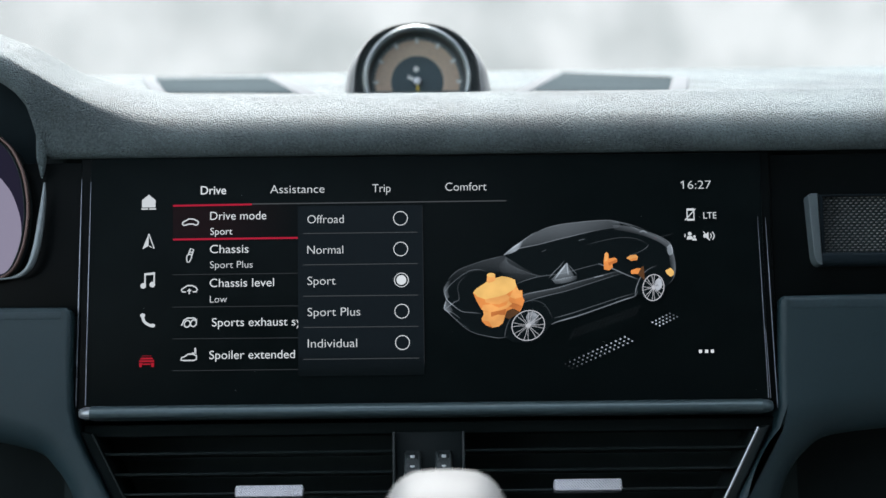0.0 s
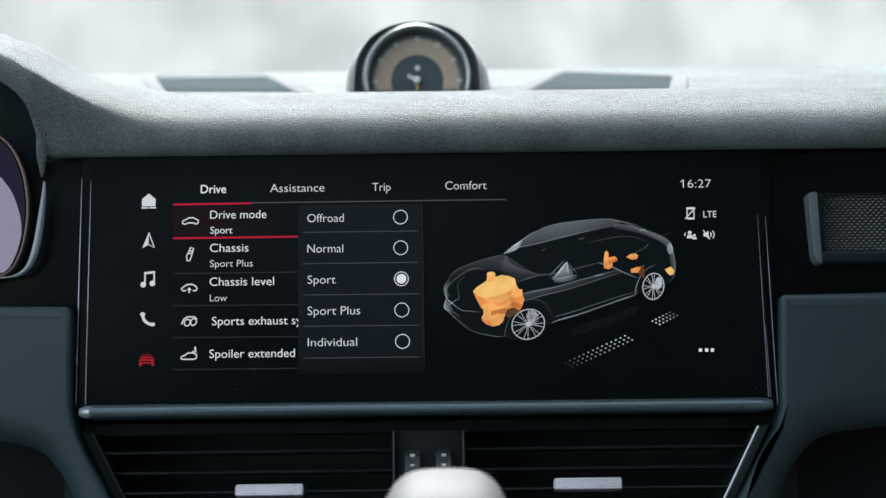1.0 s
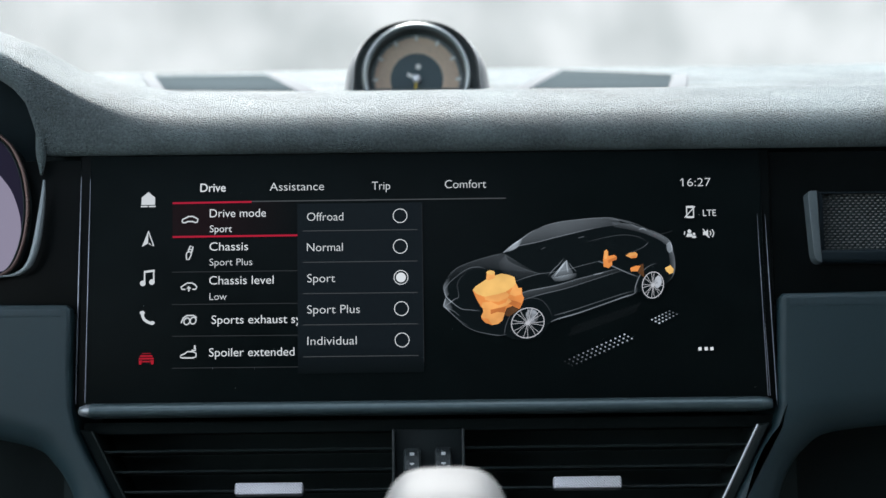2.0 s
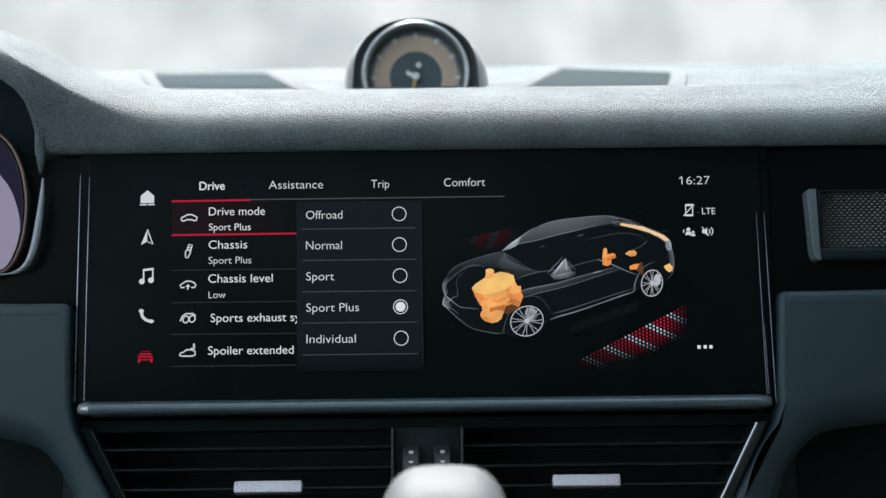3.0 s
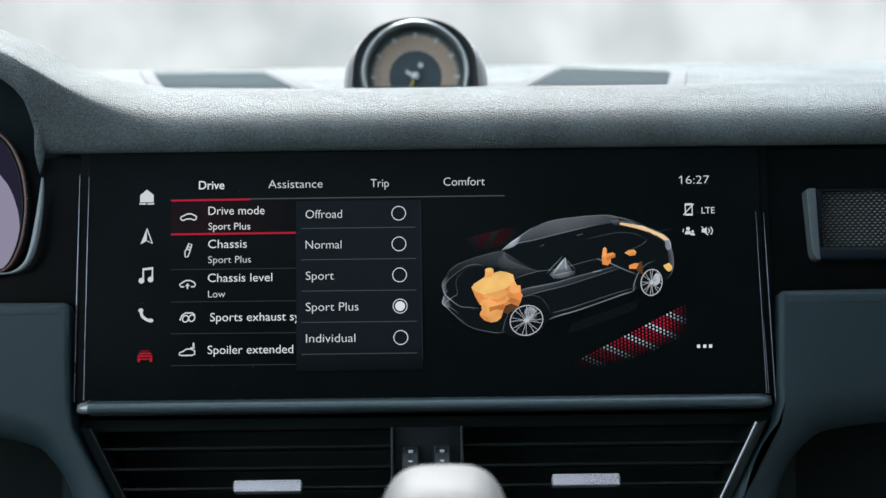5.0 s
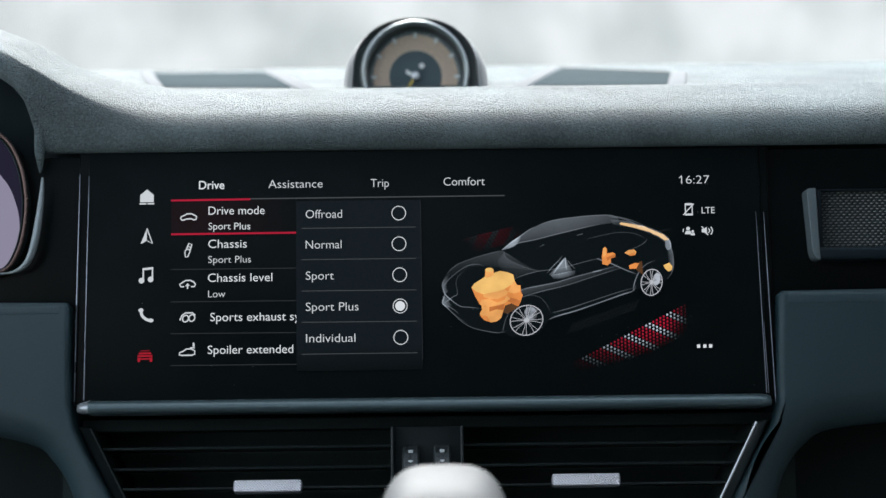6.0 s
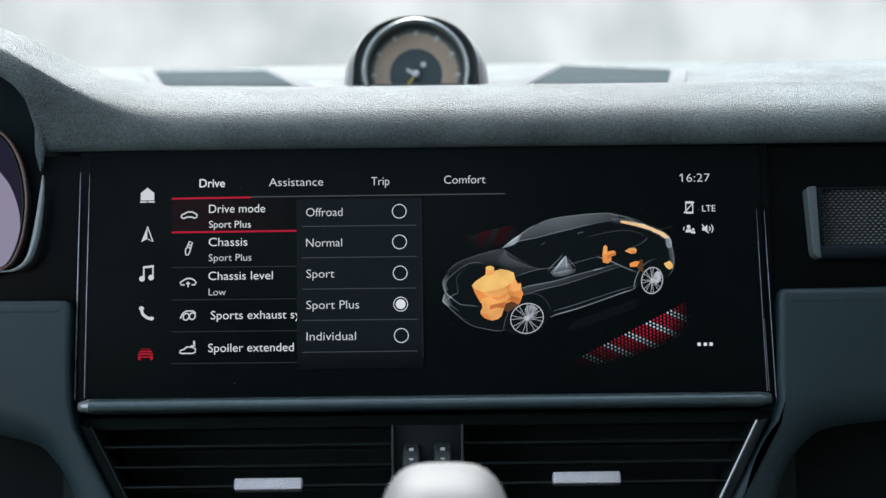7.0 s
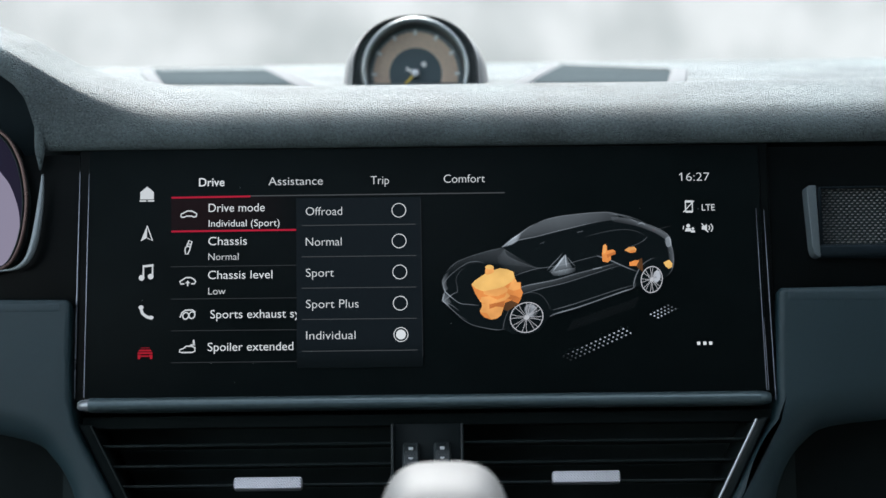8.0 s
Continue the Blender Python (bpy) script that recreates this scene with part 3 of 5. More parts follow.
word("Spoiler extended", (-106.5, -53.0), 149, 15, SHINE, bold=-0.003)
word("Low", (-106.5, -25.4), 30, 12.5, SHINE_SOFT)
mode_sport = word("Sport", (-106.6, 8.0), 39, 12.5, SHINE, bold=-0.003)
mode_plus = word("Plus", (-94.0, 7.9), 28.5, 12.5, SHINE, bold=-0.003)
mode_individual = word("Individual (Sport)", (-106.6, 8.0), 125, 12.5, SHINE, bold=-0.003)
chassis_sport = word("Sport Plus", (-106.6, -8.5), 75, 12.5, SHINE_SOFT)
chassis_normal = word("Normal", (-106.6, -8.5), 53, 12.5, SHINE_SOFT)

# popup list with radio buttons
popup = part("popup_panel", flat(B(), [(-63.7, 21.5), (-2.4, 21.5), (-2.1, -61.9), (-63.3, -62.0)], 3.3), POPUP, screen, "dark grey popup panel", smooth=False)
word("Offroad", (-58.9, 13.0), 64, 15, SHINE_SOFT, 3.5)
word("Normal", (-58.9, -2.1), 63, 15, SHINE_SOFT, 3.5)
word("Sport", (-58.8, -17.4), 49, 15, SHINE_SOFT, 3.5)
word("Sport Plus", (-58.8, -32.7), 92, 15, SHINE_SOFT, 3.5)
word("Individual", (-58.7, -48.0), 86, 15, SHINE_SOFT, 3.5)
for a, b in (((-60.9, 8.0), (-4.9, 8.0)), ((-60.9, -7.5), (-4.9, -7.5)), ((-60.9, -22.9), (-4.9, -23.0)), ((-60.9, -38.2), (-4.8, -38.3)), ((-60.8, -53.7), (-4.7, -53.7))):
    bar(a, b, 1.4, SHINE_DIM, 3.5)
bar((-2.5, 20.5), (-2.2, -57.0), 1.3, lit("popup edge light", (0.24, 0.26, 0.30), 0.07), 3.5, "popup_edge")
for c in ((-13.2, 15.0), (-13.2, -0.2), (-13.0, -15.5), (-12.9, -30.8), (-12.7, -46.1)):
    part("radio_button", stroke(B(), circle(*c, 12.2 * PX, 36), 1.3 * PX, 3.5, closed=True), SHINE, screen, smooth=False)
DOT_SPORT, DOT_PLUS, DOT_INDIVIDUAL = (-13.0, -15.5), (-12.9, -30.8), (-12.7, -46.1)
radio_dot = part("radio_dot", flat(B(), circle(*DOT_SPORT, 8.6 * PX, 32), 3.55), SHINE, screen, "white filled radio dot", smooth=False, pivot=(DOT_SPORT[0] * 0.001, DOT_SPORT[1] * 0.001, 0.00355))


# icons: drawn round (0, 0) in dots of the display, y up
def icon(name, at, shapes, material=SHINE, z=3.0):
    bm = B()
    for kind, pts, *w in shapes:
        q = [(at[0] + x * PX, at[1] + y * PX) for x, y in pts]
        if kind == "fill":
            flat(bm, q, z)
        else:
            stroke(bm, q, w[0] * PX, z, closed=kind == "loop")
    return part(name, bm, material, screen, smooth=False)


icon("home_icon", (-137.0, 24.5), [("fill", [(-12, -9), (12, -9), (12, 4), (0, 14), (-12, 4)]), ("fill", [(-13, -13), (-1, -13), (-1, -10.5), (-13, -10.5)]), ("fill", [(1, -13), (13, -13), (13, -10.5), (1, -10.5)])], SHINE_SOFT)
icon("arrow_icon", (-136.8, 5.1), [("fill", [(-11, -14), (0, -8), (0, 14)]), ("line", [(0, 14), (10, -13), (1, -8)], 2.0)], SHINE_SOFT)
icon("music_icon", (-136.9, -14.0), [("line", [(-5, -9), (-5, 11), (11, 13), (11, -6)], 3.0), ("fill", [(-6.5, 8), (12.5, 10), (12.5, 14), (-6.5, 12)]), ("fill", circle(-8, -10, 5, 20)), ("fill", circle(8, -8, 5, 20))], SHINE_SOFT)
icon("phone_icon", (-136.8, -33.8), [("line", curve([(-9, 9), (-6, -1), (1, -7), (9, -10)], 6), 5.0), ("fill", circle(-8.5, 9, 4.5, 16, 3.6)), ("fill", circle(9, -9, 4.6, 16, 3.4))], SHINE_SOFT)
RED_ICON = lit("red icon light", (0.46, 0.010, 0.026), 0.8)
icon("car_icon", (-136.9, -53.7), [("line", [(-8, 9.5), (8, 9.5)], 1.0), ("fill", [(-10, 6.5), (10, 6.5), (11.5, 3.4), (-11.5, 3.4)]), ("fill", [(-13, 1.9), (13, 1.9), (13, -1.2), (-13, -1.2)]), ("fill", [(-13, -2.4), (-7, -2.4), (-7, -6), (-13, -6)]), ("fill", [(7, -2.4), (13, -2.4), (13, -6), (7, -6)]), ("fill", [(-6.4, -3.6), (6.4, -3.6), (6.4, -6), (-6.4, -6)]), ("fill", [(-13, -6), (-8, -6), (-8.5, -10), (-12.5, -10)]), ("fill", [(8, -6), (13, -6), (12.5, -10), (8.5, -10)])], RED_ICON)
CARLINE = [(-14, -3), (-13, 1), (-8, 3), (-3, 6), (5, 6), (11, 3), (14, 1), (13, -4), (9, -5), (5, -3), (-4, -3), (-8, -5), (-12, -5)]
icon("mode_icon", (-116.4, 14.3), [("loop", CARLINE, 2.4)], SHINE_SOFT)
icon("damper_icon", (-116.4, -2.0), [("loop", [(-5, -12), (-1, -12), (3, -3), (1, 2), (-5, 0), (-6, -5)], 2.2), ("line", [(-3, 2), (1, 12), (6, 10), (3, -1)], 2.4), ("line", [(0, 6), (5, 5)], 2.0)], SHINE_SOFT)
icon("level_icon", (-116.6, -18.9), [("line", [(-6, -4), (-12, -4), (-14, 0), (-8, 4), (-3, 7), (5, 7), (11, 4), (14, 0), (12, -4), (6, -4)], 2.4), ("fill", [(-1.2, -8), (1.2, -8), (1.2, 1), (-1.2, 1)]), ("fill", [(-4.5, -3), (4.5, -3), (0, 2)])], SHINE_SOFT)
icon("exhaust_icon", (-116.3, -35.1), [("loop", circle(-4, -2, 5, 20, 6, -0.4), 2.2), ("loop", circle(7, -1, 5, 20, 6, -0.4), 2.2), ("line", [(-14, -5), (-10, 4), (-4, 8), (8, 8), (13, 4)], 2.4)], SHINE_SOFT)
icon("spoiler_icon", (-116.4, -51.0), [("loop", [(-14, -8), (-13, -4), (-7, -2), (-2, 2), (7, 2), (13, -1), (13, -7), (8, -9), (-9, -9)], 2.4), ("line", [(5, 4), (13, 4)], 2.2), ("fill", [(9, 6), (13, 6), (12, 13), (9.5, 13)])], SHINE_SOFT)
icon("handset_icon", (129.3, 15.2), [("loop", [(-6, -10), (6, -10), (6, 10), (-6, 10)], 2.2), ("line", [(-10, -10), (9, 10)], 1.8), ("fill", [(-6, 7), (6, 7), (6, 11), (-6, 11)]), ("fill", [(-6, -11), (6, -11), (6, -7.5), (-6, -7.5)])], SHINE_SOFT)
icon("people_icon", (128.9, 4.5), [("fill", circle(-1, 4, 3.4, 14)), ("fill", [(-7, -6), (5, -6), (3, 0), (-5, 0)]), ("fill", circle(7, -1, 2.4, 12)), ("fill", [(3, -8), (11, -8), (10, -4), (4, -4)]), ("line", [(-10, -2), (-9, 4)], 1.8)], SHINE_SOFT)
icon("mute_icon", (137.8, 4.5), [("fill", [(-9, -3), (-5, -3), (0, -7), (0, 7), (-5, 3), (-9, 3)]), ("line", [(-9, 8), (2, -8)], 1.8), ("line", curve([(3, -4), (5, 0), (3, 4)], 4), 1.8), ("line", curve([(7, -7), (10, 0), (7, 7)], 4), 1.8)], SHINE_SOFT)
for c in ((131.8, -52.1), (134.8, -52.1), (137.6, -52.1)):
    icon("menu_dot", c, [("fill", [(-2.8, -2.9), (2.8, -2.9), (2.8, 2.9), (-2.8, 2.9)])], SHINE)

# ---- the car shown on the display: a dark body, soft light laid over it ----
def glow_material():
    """Light of a display whose strength and colour are given corner by corner; what lies behind it stays seen."""
    m = bpy.data.materials.new("soft display light")
    m.use_nodes = True
    t = m.node_tree
    t.nodes.remove(t.nodes["Principled BSDF"])
    att, em, clear, add = t.nodes.new("ShaderNodeAttribute"), t.nodes.new("ShaderNodeEmission"), t.nodes.new("ShaderNodeBsdfTransparent"), t.nodes.new("ShaderNodeAddShader")
    att.attribute_name = "glow"
    em.inputs[1].default_value = DISPLAY
    for a, b in ((att.outputs["Color"], em.inputs[0]), (em.outputs[0], add.inputs[0]), (clear.outputs[0], add.inputs[1]), (add.outputs[0], t.nodes["Material Output"].inputs[0])):
        t.links.new(a, b)
    return m


GLOW = glow_material()
SMOKE = (0.86, 0.95, 1.06)


def spread(pts, n):
    """n + 1 points at even steps along a smooth line."""
    q = np.array(curve(pts, 10))
    s = np.concatenate(([0], np.cumsum(np.hypot(*np.diff(q, axis=0).T))))
    u = np.linspace(0, s[-1], n + 1)
    return list(zip(np.interp(u, s, q[:, 0]), np.interp(u, s, q[:, 1])))


def glow_rows(bm, rows, z, tint=SMOKE):
    """A sheet through rows of (x, y, light)."""
    layer = bm.verts.layers.float_color.get("glow") or bm.verts.layers.float_color.new("glow")
    vs = []
    for row in rows:
        vs.append([])
        for x, y, k in row:
            v = bm.verts.new((x, y, z))
            v[layer] = (k * tint[0], k * tint[1], k * tint[2], 1)
            vs[-1].append(v)
    for a, b in zip(vs, vs[1:]):
        for i in range(len(a) - 1):
            bm.faces.new((a[i], a[i + 1], b[i + 1], b[i]))
    return bm


def ramp_at(levels, t):
    return float(np.interp(t, np.linspace(0, 1, len(levels)), levels))


def haze(name, a, b, la, lb, z, label="", n=28, m=6):
    """Soft light between two lines; la and lb: its strength along each of them."""
    a, b = spread(a, n), spread(b, n)
    rows = []
    for j in range(m + 1):
        s = j / m
        rows.append([(p[0] + (q[0] - p[0]) * s, p[1] + (q[1] - p[1]) * s, ramp_at(la, i / n) * (1 - s) + ramp_at(lb, i / n) * s) for i, (p, q) in enumerate(zip(a, b))])
    return part(name, glow_rows(B(), rows, z), GLOW, car_picture, label, smooth=False)


pen_count = [0]


def pen(pts, w, light, name="car_line"):
    """A soft drawn line, w dots wide; light: its strength along the way."""
    pen_count[0] += 1
    n = max(10, 5 * len(pts))
    p = spread(pts, n)
    rows = []
    for i in range(n + 1):
        a, b = Vector(p[max(i - 1, 0)]), Vector(p[min(i + 1, n)])
        d = (b - a).normalized()
        k = 0.85 * ramp_at(light, i / n) * min(1.0, 0.25 + 5 * min(i / n, 1 - i / n))
        h = 0.5 * w * PX
        rows.append([(p[i][0] - d.y * h * s, p[i][1] + d.x * h * s, k * f) for s, f in ((-1, 0), (-0.42, 0.72), (0, 1), (0.42, 0.72), (1, 0))])
    return part(name, glow_rows(B(), rows, 3.14 + 0.0005 * pen_count[0]), GLOW, car_picture, smooth=False)


body = [(8.1, -17.2), (7.8, -20.3), (8.6, -25.0), (7.7, -30.0), (11.0, -33.0), (13.9, -35.6), (18.0, -39.5), (22.7, -42.3), (28.7, -44.0), (37.7, -44.7), (41.0, -46.4), (47.8, -47.0), (54.7, -45.4), (58.4, -40.0), (60.4, -37.8), (72.8, -34.4), (84.0, -30.6), (100.1, -25.0), (104.0, -23.9), (106.1, -27.3), (109.4, -28.2), (113.0, -25.7), (115.6, -21.3), (119.1, -17.8), (120.8, -13.6), (120.8, -8.3), (119.6, -1.9), (115.8, 0.4), (109.8, 4.1), (102.9, 6.2), (95.5, 7.7), (93.3, 9.1), (95.0, 10.5), (91.2, 12.8), (79.5, 12.6), (70.6, 11.9), (61.4, 10.3), (53.9, 7.6), (45.5, 2.4), (37.1, -3.9), (29.8, -5.5), (22.4, -7.4), (15.9, -10.1), (11.8, -13.1)]
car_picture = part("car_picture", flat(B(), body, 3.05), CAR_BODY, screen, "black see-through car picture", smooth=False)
# roof, windscreen, bonnet
haze("roof_glow", [(38.5, -3.1), (41.8, -0.6), (45.2, 1.8), (50.2, 5.4), (53.6, 7.3), (58.6, 9.5), (65.6, 11.1), (72.6, 11.9), (79.5, 12.6), (89.2, 12.8), (93.9, 11.9)], [(41.0, -2.9), (44.6, -0.7), (50.1, 0.4), (54.3, 1.2), (62.7, 3.3), (71.0, 5.2), (78.0, 6.8), (83.6, 7.8), (89.1, 8.6), (93.3, 9.1), (95.0, 9.9)], (0.03, 0.078, 0.100, 0.115, 0.105, 0.085, 0.045), (0.03, 0.036, 0.048, 0.066, 0.062, 0.048, 0.03), 3.10, "dim grey roof")
haze("bonnet_glow", [(10.4, -15.6), (12.6, -12.8), (16.8, -10.1), (23.7, -7.4), (30.7, -5.5), (37.1, -4.2), (38.1, -5.3)], [(13.9, -16.7), (18.7, -13.4), (23.7, -11.8), (29.7, -11.9), (37.5, -12.6), (44.4, -13.2), (54.0, -14.2)], (0.006, 0.016, 0.022, 0.028, 0.034, 0.040, 0.032), (0.0, 0.003, 0.005, 0.007, 0.010, 0.014, 0.006), 3.10, "dim grey bonnet")
haze("bonnet_glow", [(38.4, -4.8), (39.5, -7.9), (43.0, -10.1), (48.5, -12.4), (55.4, -14.2)], [(37.0, -6.4), (34.8, -9.2), (36.4, -13.1), (41.5, -17.1), (47.0, -16.6)], (0.042, 0.040, 0.032, 0.026, 0.018), (0.012, 0.010, 0.007, 0.007, 0.006), 3.105)
haze("pillar_glow", [(36.8, -3.9), (39.6, -2.0), (42.1, 0.2), (44.9, 2.1), (46.3, 3.0)], [(37.6, -3.9), (40.7, -3.1), (43.2, -2.0), (45.1, -0.4), (46.6, 2.1)], (0.12, 0.26, 0.34, 0.42, 0.10), (0.06, 0.16, 0.24, 0.12, 0.02), 3.11, "pale lit pillar")
pen([(37.1, -3.9), (41.8, -0.1), (45.2, 2.1), (50.3, 5.7), (53.9, 7.6)], 2.6, (0.45, 0.42, 0.40, 0.22, 0.16))
pen([(53.9, 7.6), (58.6, 9.5), (65.6, 11.1), (72.6, 11.9), (80.9, 12.6), (89.2, 12.8), (93.9, 11.9), (98.9, 10.7), (104.4, 8.7), (107.9, 7.0)], 2.2, (0.15, 0.12, 0.10, 0.12, 0.14, 0.14, 0.10))
pen([(40.4, -2.6), (44.6, -0.7), (50.1, 0.4), (54.3, 1.2), (62.7, 3.3), (71.0, 5.2), (78.0, 6.8), (85.5, 8.3)], 2.4, (0.28, 0.20, 0.15, 0.17, 0.16, 0.12, 0.05))
pen([(37.6, -4.8), (38.4, -6.5), (39.8, -8.1), (43.0, -10.1), (48.5, -12.4), (53.5, -14.2), (57.3, -13.9)], 2.2, (0.03, 0.04, 0.05, 0.05, 0.04, 0.03))
pen([(9.8, -15.8), (12.1, -13.1), (15.9, -10.4), (23.2, -7.7), (29.8, -5.8), (36.5, -4.2)], 2.4, (0.10, 0.09, 0.06, 0.05, 0.06, 0.09))
# front end
haze("nose_glow", [(9.2, -16.7), (8.1, -20.0), (8.3, -23.3), (9.1, -25.3)], [(11.7, -15.0), (10.3, -18.4), (9.7, -21.7), (10.5, -23.9)], (0.03, 0.11, 0.16, 0.12), (0.0, 0.015, 0.02, 0.03), 3.10)
haze("nose_glow", [(8.3, -26.1), (7.7, -28.3), (8.0, -30.2), (10.4, -31.9)], [(11.3, -27.8), (11.0, -28.6), (11.3, -29.4), (12.1, -30.8)], (0.10, 0.18, 0.20, 0.06), (0.05, 0.03, 0.03, 0.02), 3.10)
pen([(8.3, -21.4), (10.6, -18.4), (13.4, -15.9), (17.0, -13.2), (20.9, -11.2), (25.3, -10.8), (28.6, -11.9)], 2.4, (0.20, 0.10, 0.08, 0.10, 0.11, 0.05))
pen([(8.7, -17.8), (7.8, -20.3), (8.1, -22.8), (8.9, -25.0), (10.2, -26.7), (12.4, -28.4)], 2.6, (0.10, 0.18, 0.22, 0.30, 0.26, 0.15))
pen([(8.9, -25.3), (8.3, -27.5), (7.7, -29.7), (8.8, -30.8), (11.2, -32.8)], 2.6, (0.30, 0.24, 0.30, 0.24, 0.12))
pen([(8.6, -25.0), (11.3, -27.5), (14.0, -29.8), (16.8, -31.4), (20.6, -31.8), (25.6, -32.4)], 2.2, (0.26, 0.28, 0.20, 0.16, 0.15, 0.10))
pen([(8.2, -30.0), (10.8, -28.1), (13.2, -26.4), (14.9, -25.6), (14.9, -22.9), (14.4, -19.5), (15.9, -16.2), (19.2, -13.5)], 2.0, (0.30, 0.26, 0.16, 0.08, 0.05, 0.05, 0.04, 0.03))
pen([(9.6, -30.8), (12.3, -32.2), (14.5, -33.9), (15.6, -35.0)], 2.2, (0.16, 0.14, 0.09, 0.05))
pen([(8.0, -30.2), (11.0, -33.0), (13.9, -35.8), (18.0, -39.5), (22.7, -42.0), (28.7, -43.5), (34.2, -44.4), (38.3, -43.9)], 2.0, (0.14, 0.11, 0.09, 0.10, 0.10, 0.12, 0.16, 0.10))
pen([(8.8, -30.8), (12.3, -34.2), (15.6, -37.0), (19.9, -39.8)], 2.0, (0.09, 0.07, 0.06, 0.04))
pen([(36.9, -44.1), (37.5, -40.8), (38.7, -37.2), (40.7, -33.7)], 2.0, (0.12, 0.10, 0.08, 0.04))
# flank
haze("flank_glow", [(44.1, -24.0), (48.3, -23.0), (55.2, -21.7), (63.5, -20.1), (71.9, -17.7), (81.6, -15.3), (93.3, -12.2)], [(46.0, -26.8), (51.0, -25.5), (57.1, -24.2), (67.6, -21.8), (78.8, -18.4), (88.5, -15.4), (94.9, -13.6)], (0.05, 0.05, 0.045, 0.040, 0.030, 0.022, 0.02), (0.02, 0.018, 0.014, 0.012, 0.010, 0.008, 0.008), 3.10)
pen([(41.5, -18.7), (47.0, -16.6), (54.0, -14.7), (59.5, -14.0), (67.8, -12.7), (76.2, -10.5), (85.1, -8.4)], 2.0, (0.12, 0.14, 0.12, 0.10, 0.10, 0.10, 0.14))
pen([(44.4, -24.6), (48.3, -23.0), (55.2, -21.7), (63.5, -20.1), (71.9, -17.7), (81.6, -15.3), (92.7, -12.4)], 2.6, (0.24, 0.22, 0.18, 0.15, 0.14, 0.13, 0.12))
pen([(46.0, -27.4), (51.0, -25.8), (57.1, -24.2), (67.6, -21.8), (78.8, -18.4), (88.5, -15.4), (94.9, -13.6)], 2.2, (0.14, 0.16, 0.14, 0.12, 0.11, 0.11, 0.10))
pen([(41.3, -31.2), (45.5, -27.7), (50.5, -26.3), (55.4, -27.5), (58.6, -31.1), (60.4, -35.3)], 2.0, (0.03, 0.05, 0.06, 0.05, 0.05, 0.04))
pen([(61.3, -35.0), (70.1, -32.7), (81.2, -29.2), (92.3, -25.7), (100.7, -23.4)], 2.2, (0.20, 0.13, 0.10, 0.10, 0.12))
pen([(59.8, -38.1), (63.2, -36.7), (72.8, -34.1), (84.0, -30.4), (95.1, -26.6), (100.9, -24.7), (102.1, -22.0)], 2.8, (0.42, 0.36, 0.28, 0.22, 0.24, 0.34, 0.12))
pen([(100.9, -24.5), (101.6, -20.6), (103.7, -15.9), (106.5, -12.6), (109.3, -10.9), (112.1, -9.9)], 2.4, (0.34, 0.28, 0.22, 0.14, 0.10, 0.05))
pen([(83.4, -8.7), (86.2, -9.6), (90.0, -11.0), (94.9, -13.3), (98.7, -15.0), (103.1, -16.7)], 2.8, (0.30, 0.34, 0.24, 0.22, 0.18, 0.08))
pen([(81.0, -15.3), (83.8, -14.8), (86.0, -14.3)], 2.6, (0.20, 0.26, 0.16))
pen([(77.3, 0.6), (84.8, 2.5), (93.2, 4.0), (99.3, 4.0), (104.2, 2.8), (108.0, 0.5)], 1.9, (0.03, 0.05, 0.06, 0.06, 0.05, 0.04))
pen([(108.3, 0.5), (106.9, -1.1), (103.5, -3.1), (97.9, -5.0)], 1.9, (0.16, 0.08, 0.06, 0.05))
pen([(73.8, 2.9), (77.1, 3.7)], 2.4, (0.10, 0.12))
pen([(55.6, -2.5), (58.1, -1.4)], 2.4, (0.06, 0.07))
# mirror
haze("mirror_glow", [(60.0, -16.2), (63.4, -12.9), (66.8, -9.0), (68.2, -7.9)], [(62.2, -16.8), (67.8, -15.7), (71.1, -14.4), (69.5, -11.3)], (0.08, 0.16, 0.30, 0.16), (0.06, 0.09, 0.06, 0.03), 3.12)
haze("mirror_glow", [(60.6, -16.5), (65.0, -15.7), (69.2, -14.9), (72.8, -14.4)], [(62.2, -18.4), (65.5, -18.2), (69.4, -17.4), (72.7, -16.3)], (0.12, 0.22, 0.20, 0.04), (0.02, 0.06, 0.05, 0.01), 3.12)
pen([(58.9, -15.6), (61.5, -12.6), (64.6, -9.6), (66.9, -6.8)], 2.2, (0.10, 0.22, 0.20, 0.06))
pen([(61.7, -16.2), (65.1, -11.8), (67.7, -8.5)], 3.4, (0.20, 0.44, 0.34))
pen([(68.0, -7.9), (68.2, -11.3), (68.6, -14.1)], 3.0, (0.30, 0.40, 0.20))
pen([(69.0, -9.1), (70.6, -11.3), (72.8, -13.8)], 2.2, (0.14, 0.16, 0.08))
# tail
haze("hatch_glow", [(90.6, 10.5), (97.5, 9.9), (104.4, 8.1), (109.8, 5.8), (115.3, 3.2), (119.1, 0.4)], [(91.9, 8.0), (97.4, 7.1), (103.7, 5.6), (109.2, 3.6), (113.9, 1.3), (117.4, -1.3)], (0.06, 0.09, 0.11, 0.13, 0.14, 0.11), (0.015, 0.020, 0.022, 0.03, 0.04, 0.05), 3.10, "dim grey hatch")
haze("tail_glow", [(117.1, -0.7), (118.8, 0.4), (119.9, -1.3), (120.1, -3.5)], [(117.1, -2.4), (117.6, -4.1), (118.4, -4.9), (119.8, -4.4)], (0.12, 0.28, 0.30, 0.18), (0.14, 0.22, 0.18, 0.10), 3.12, "pale tail lamp")
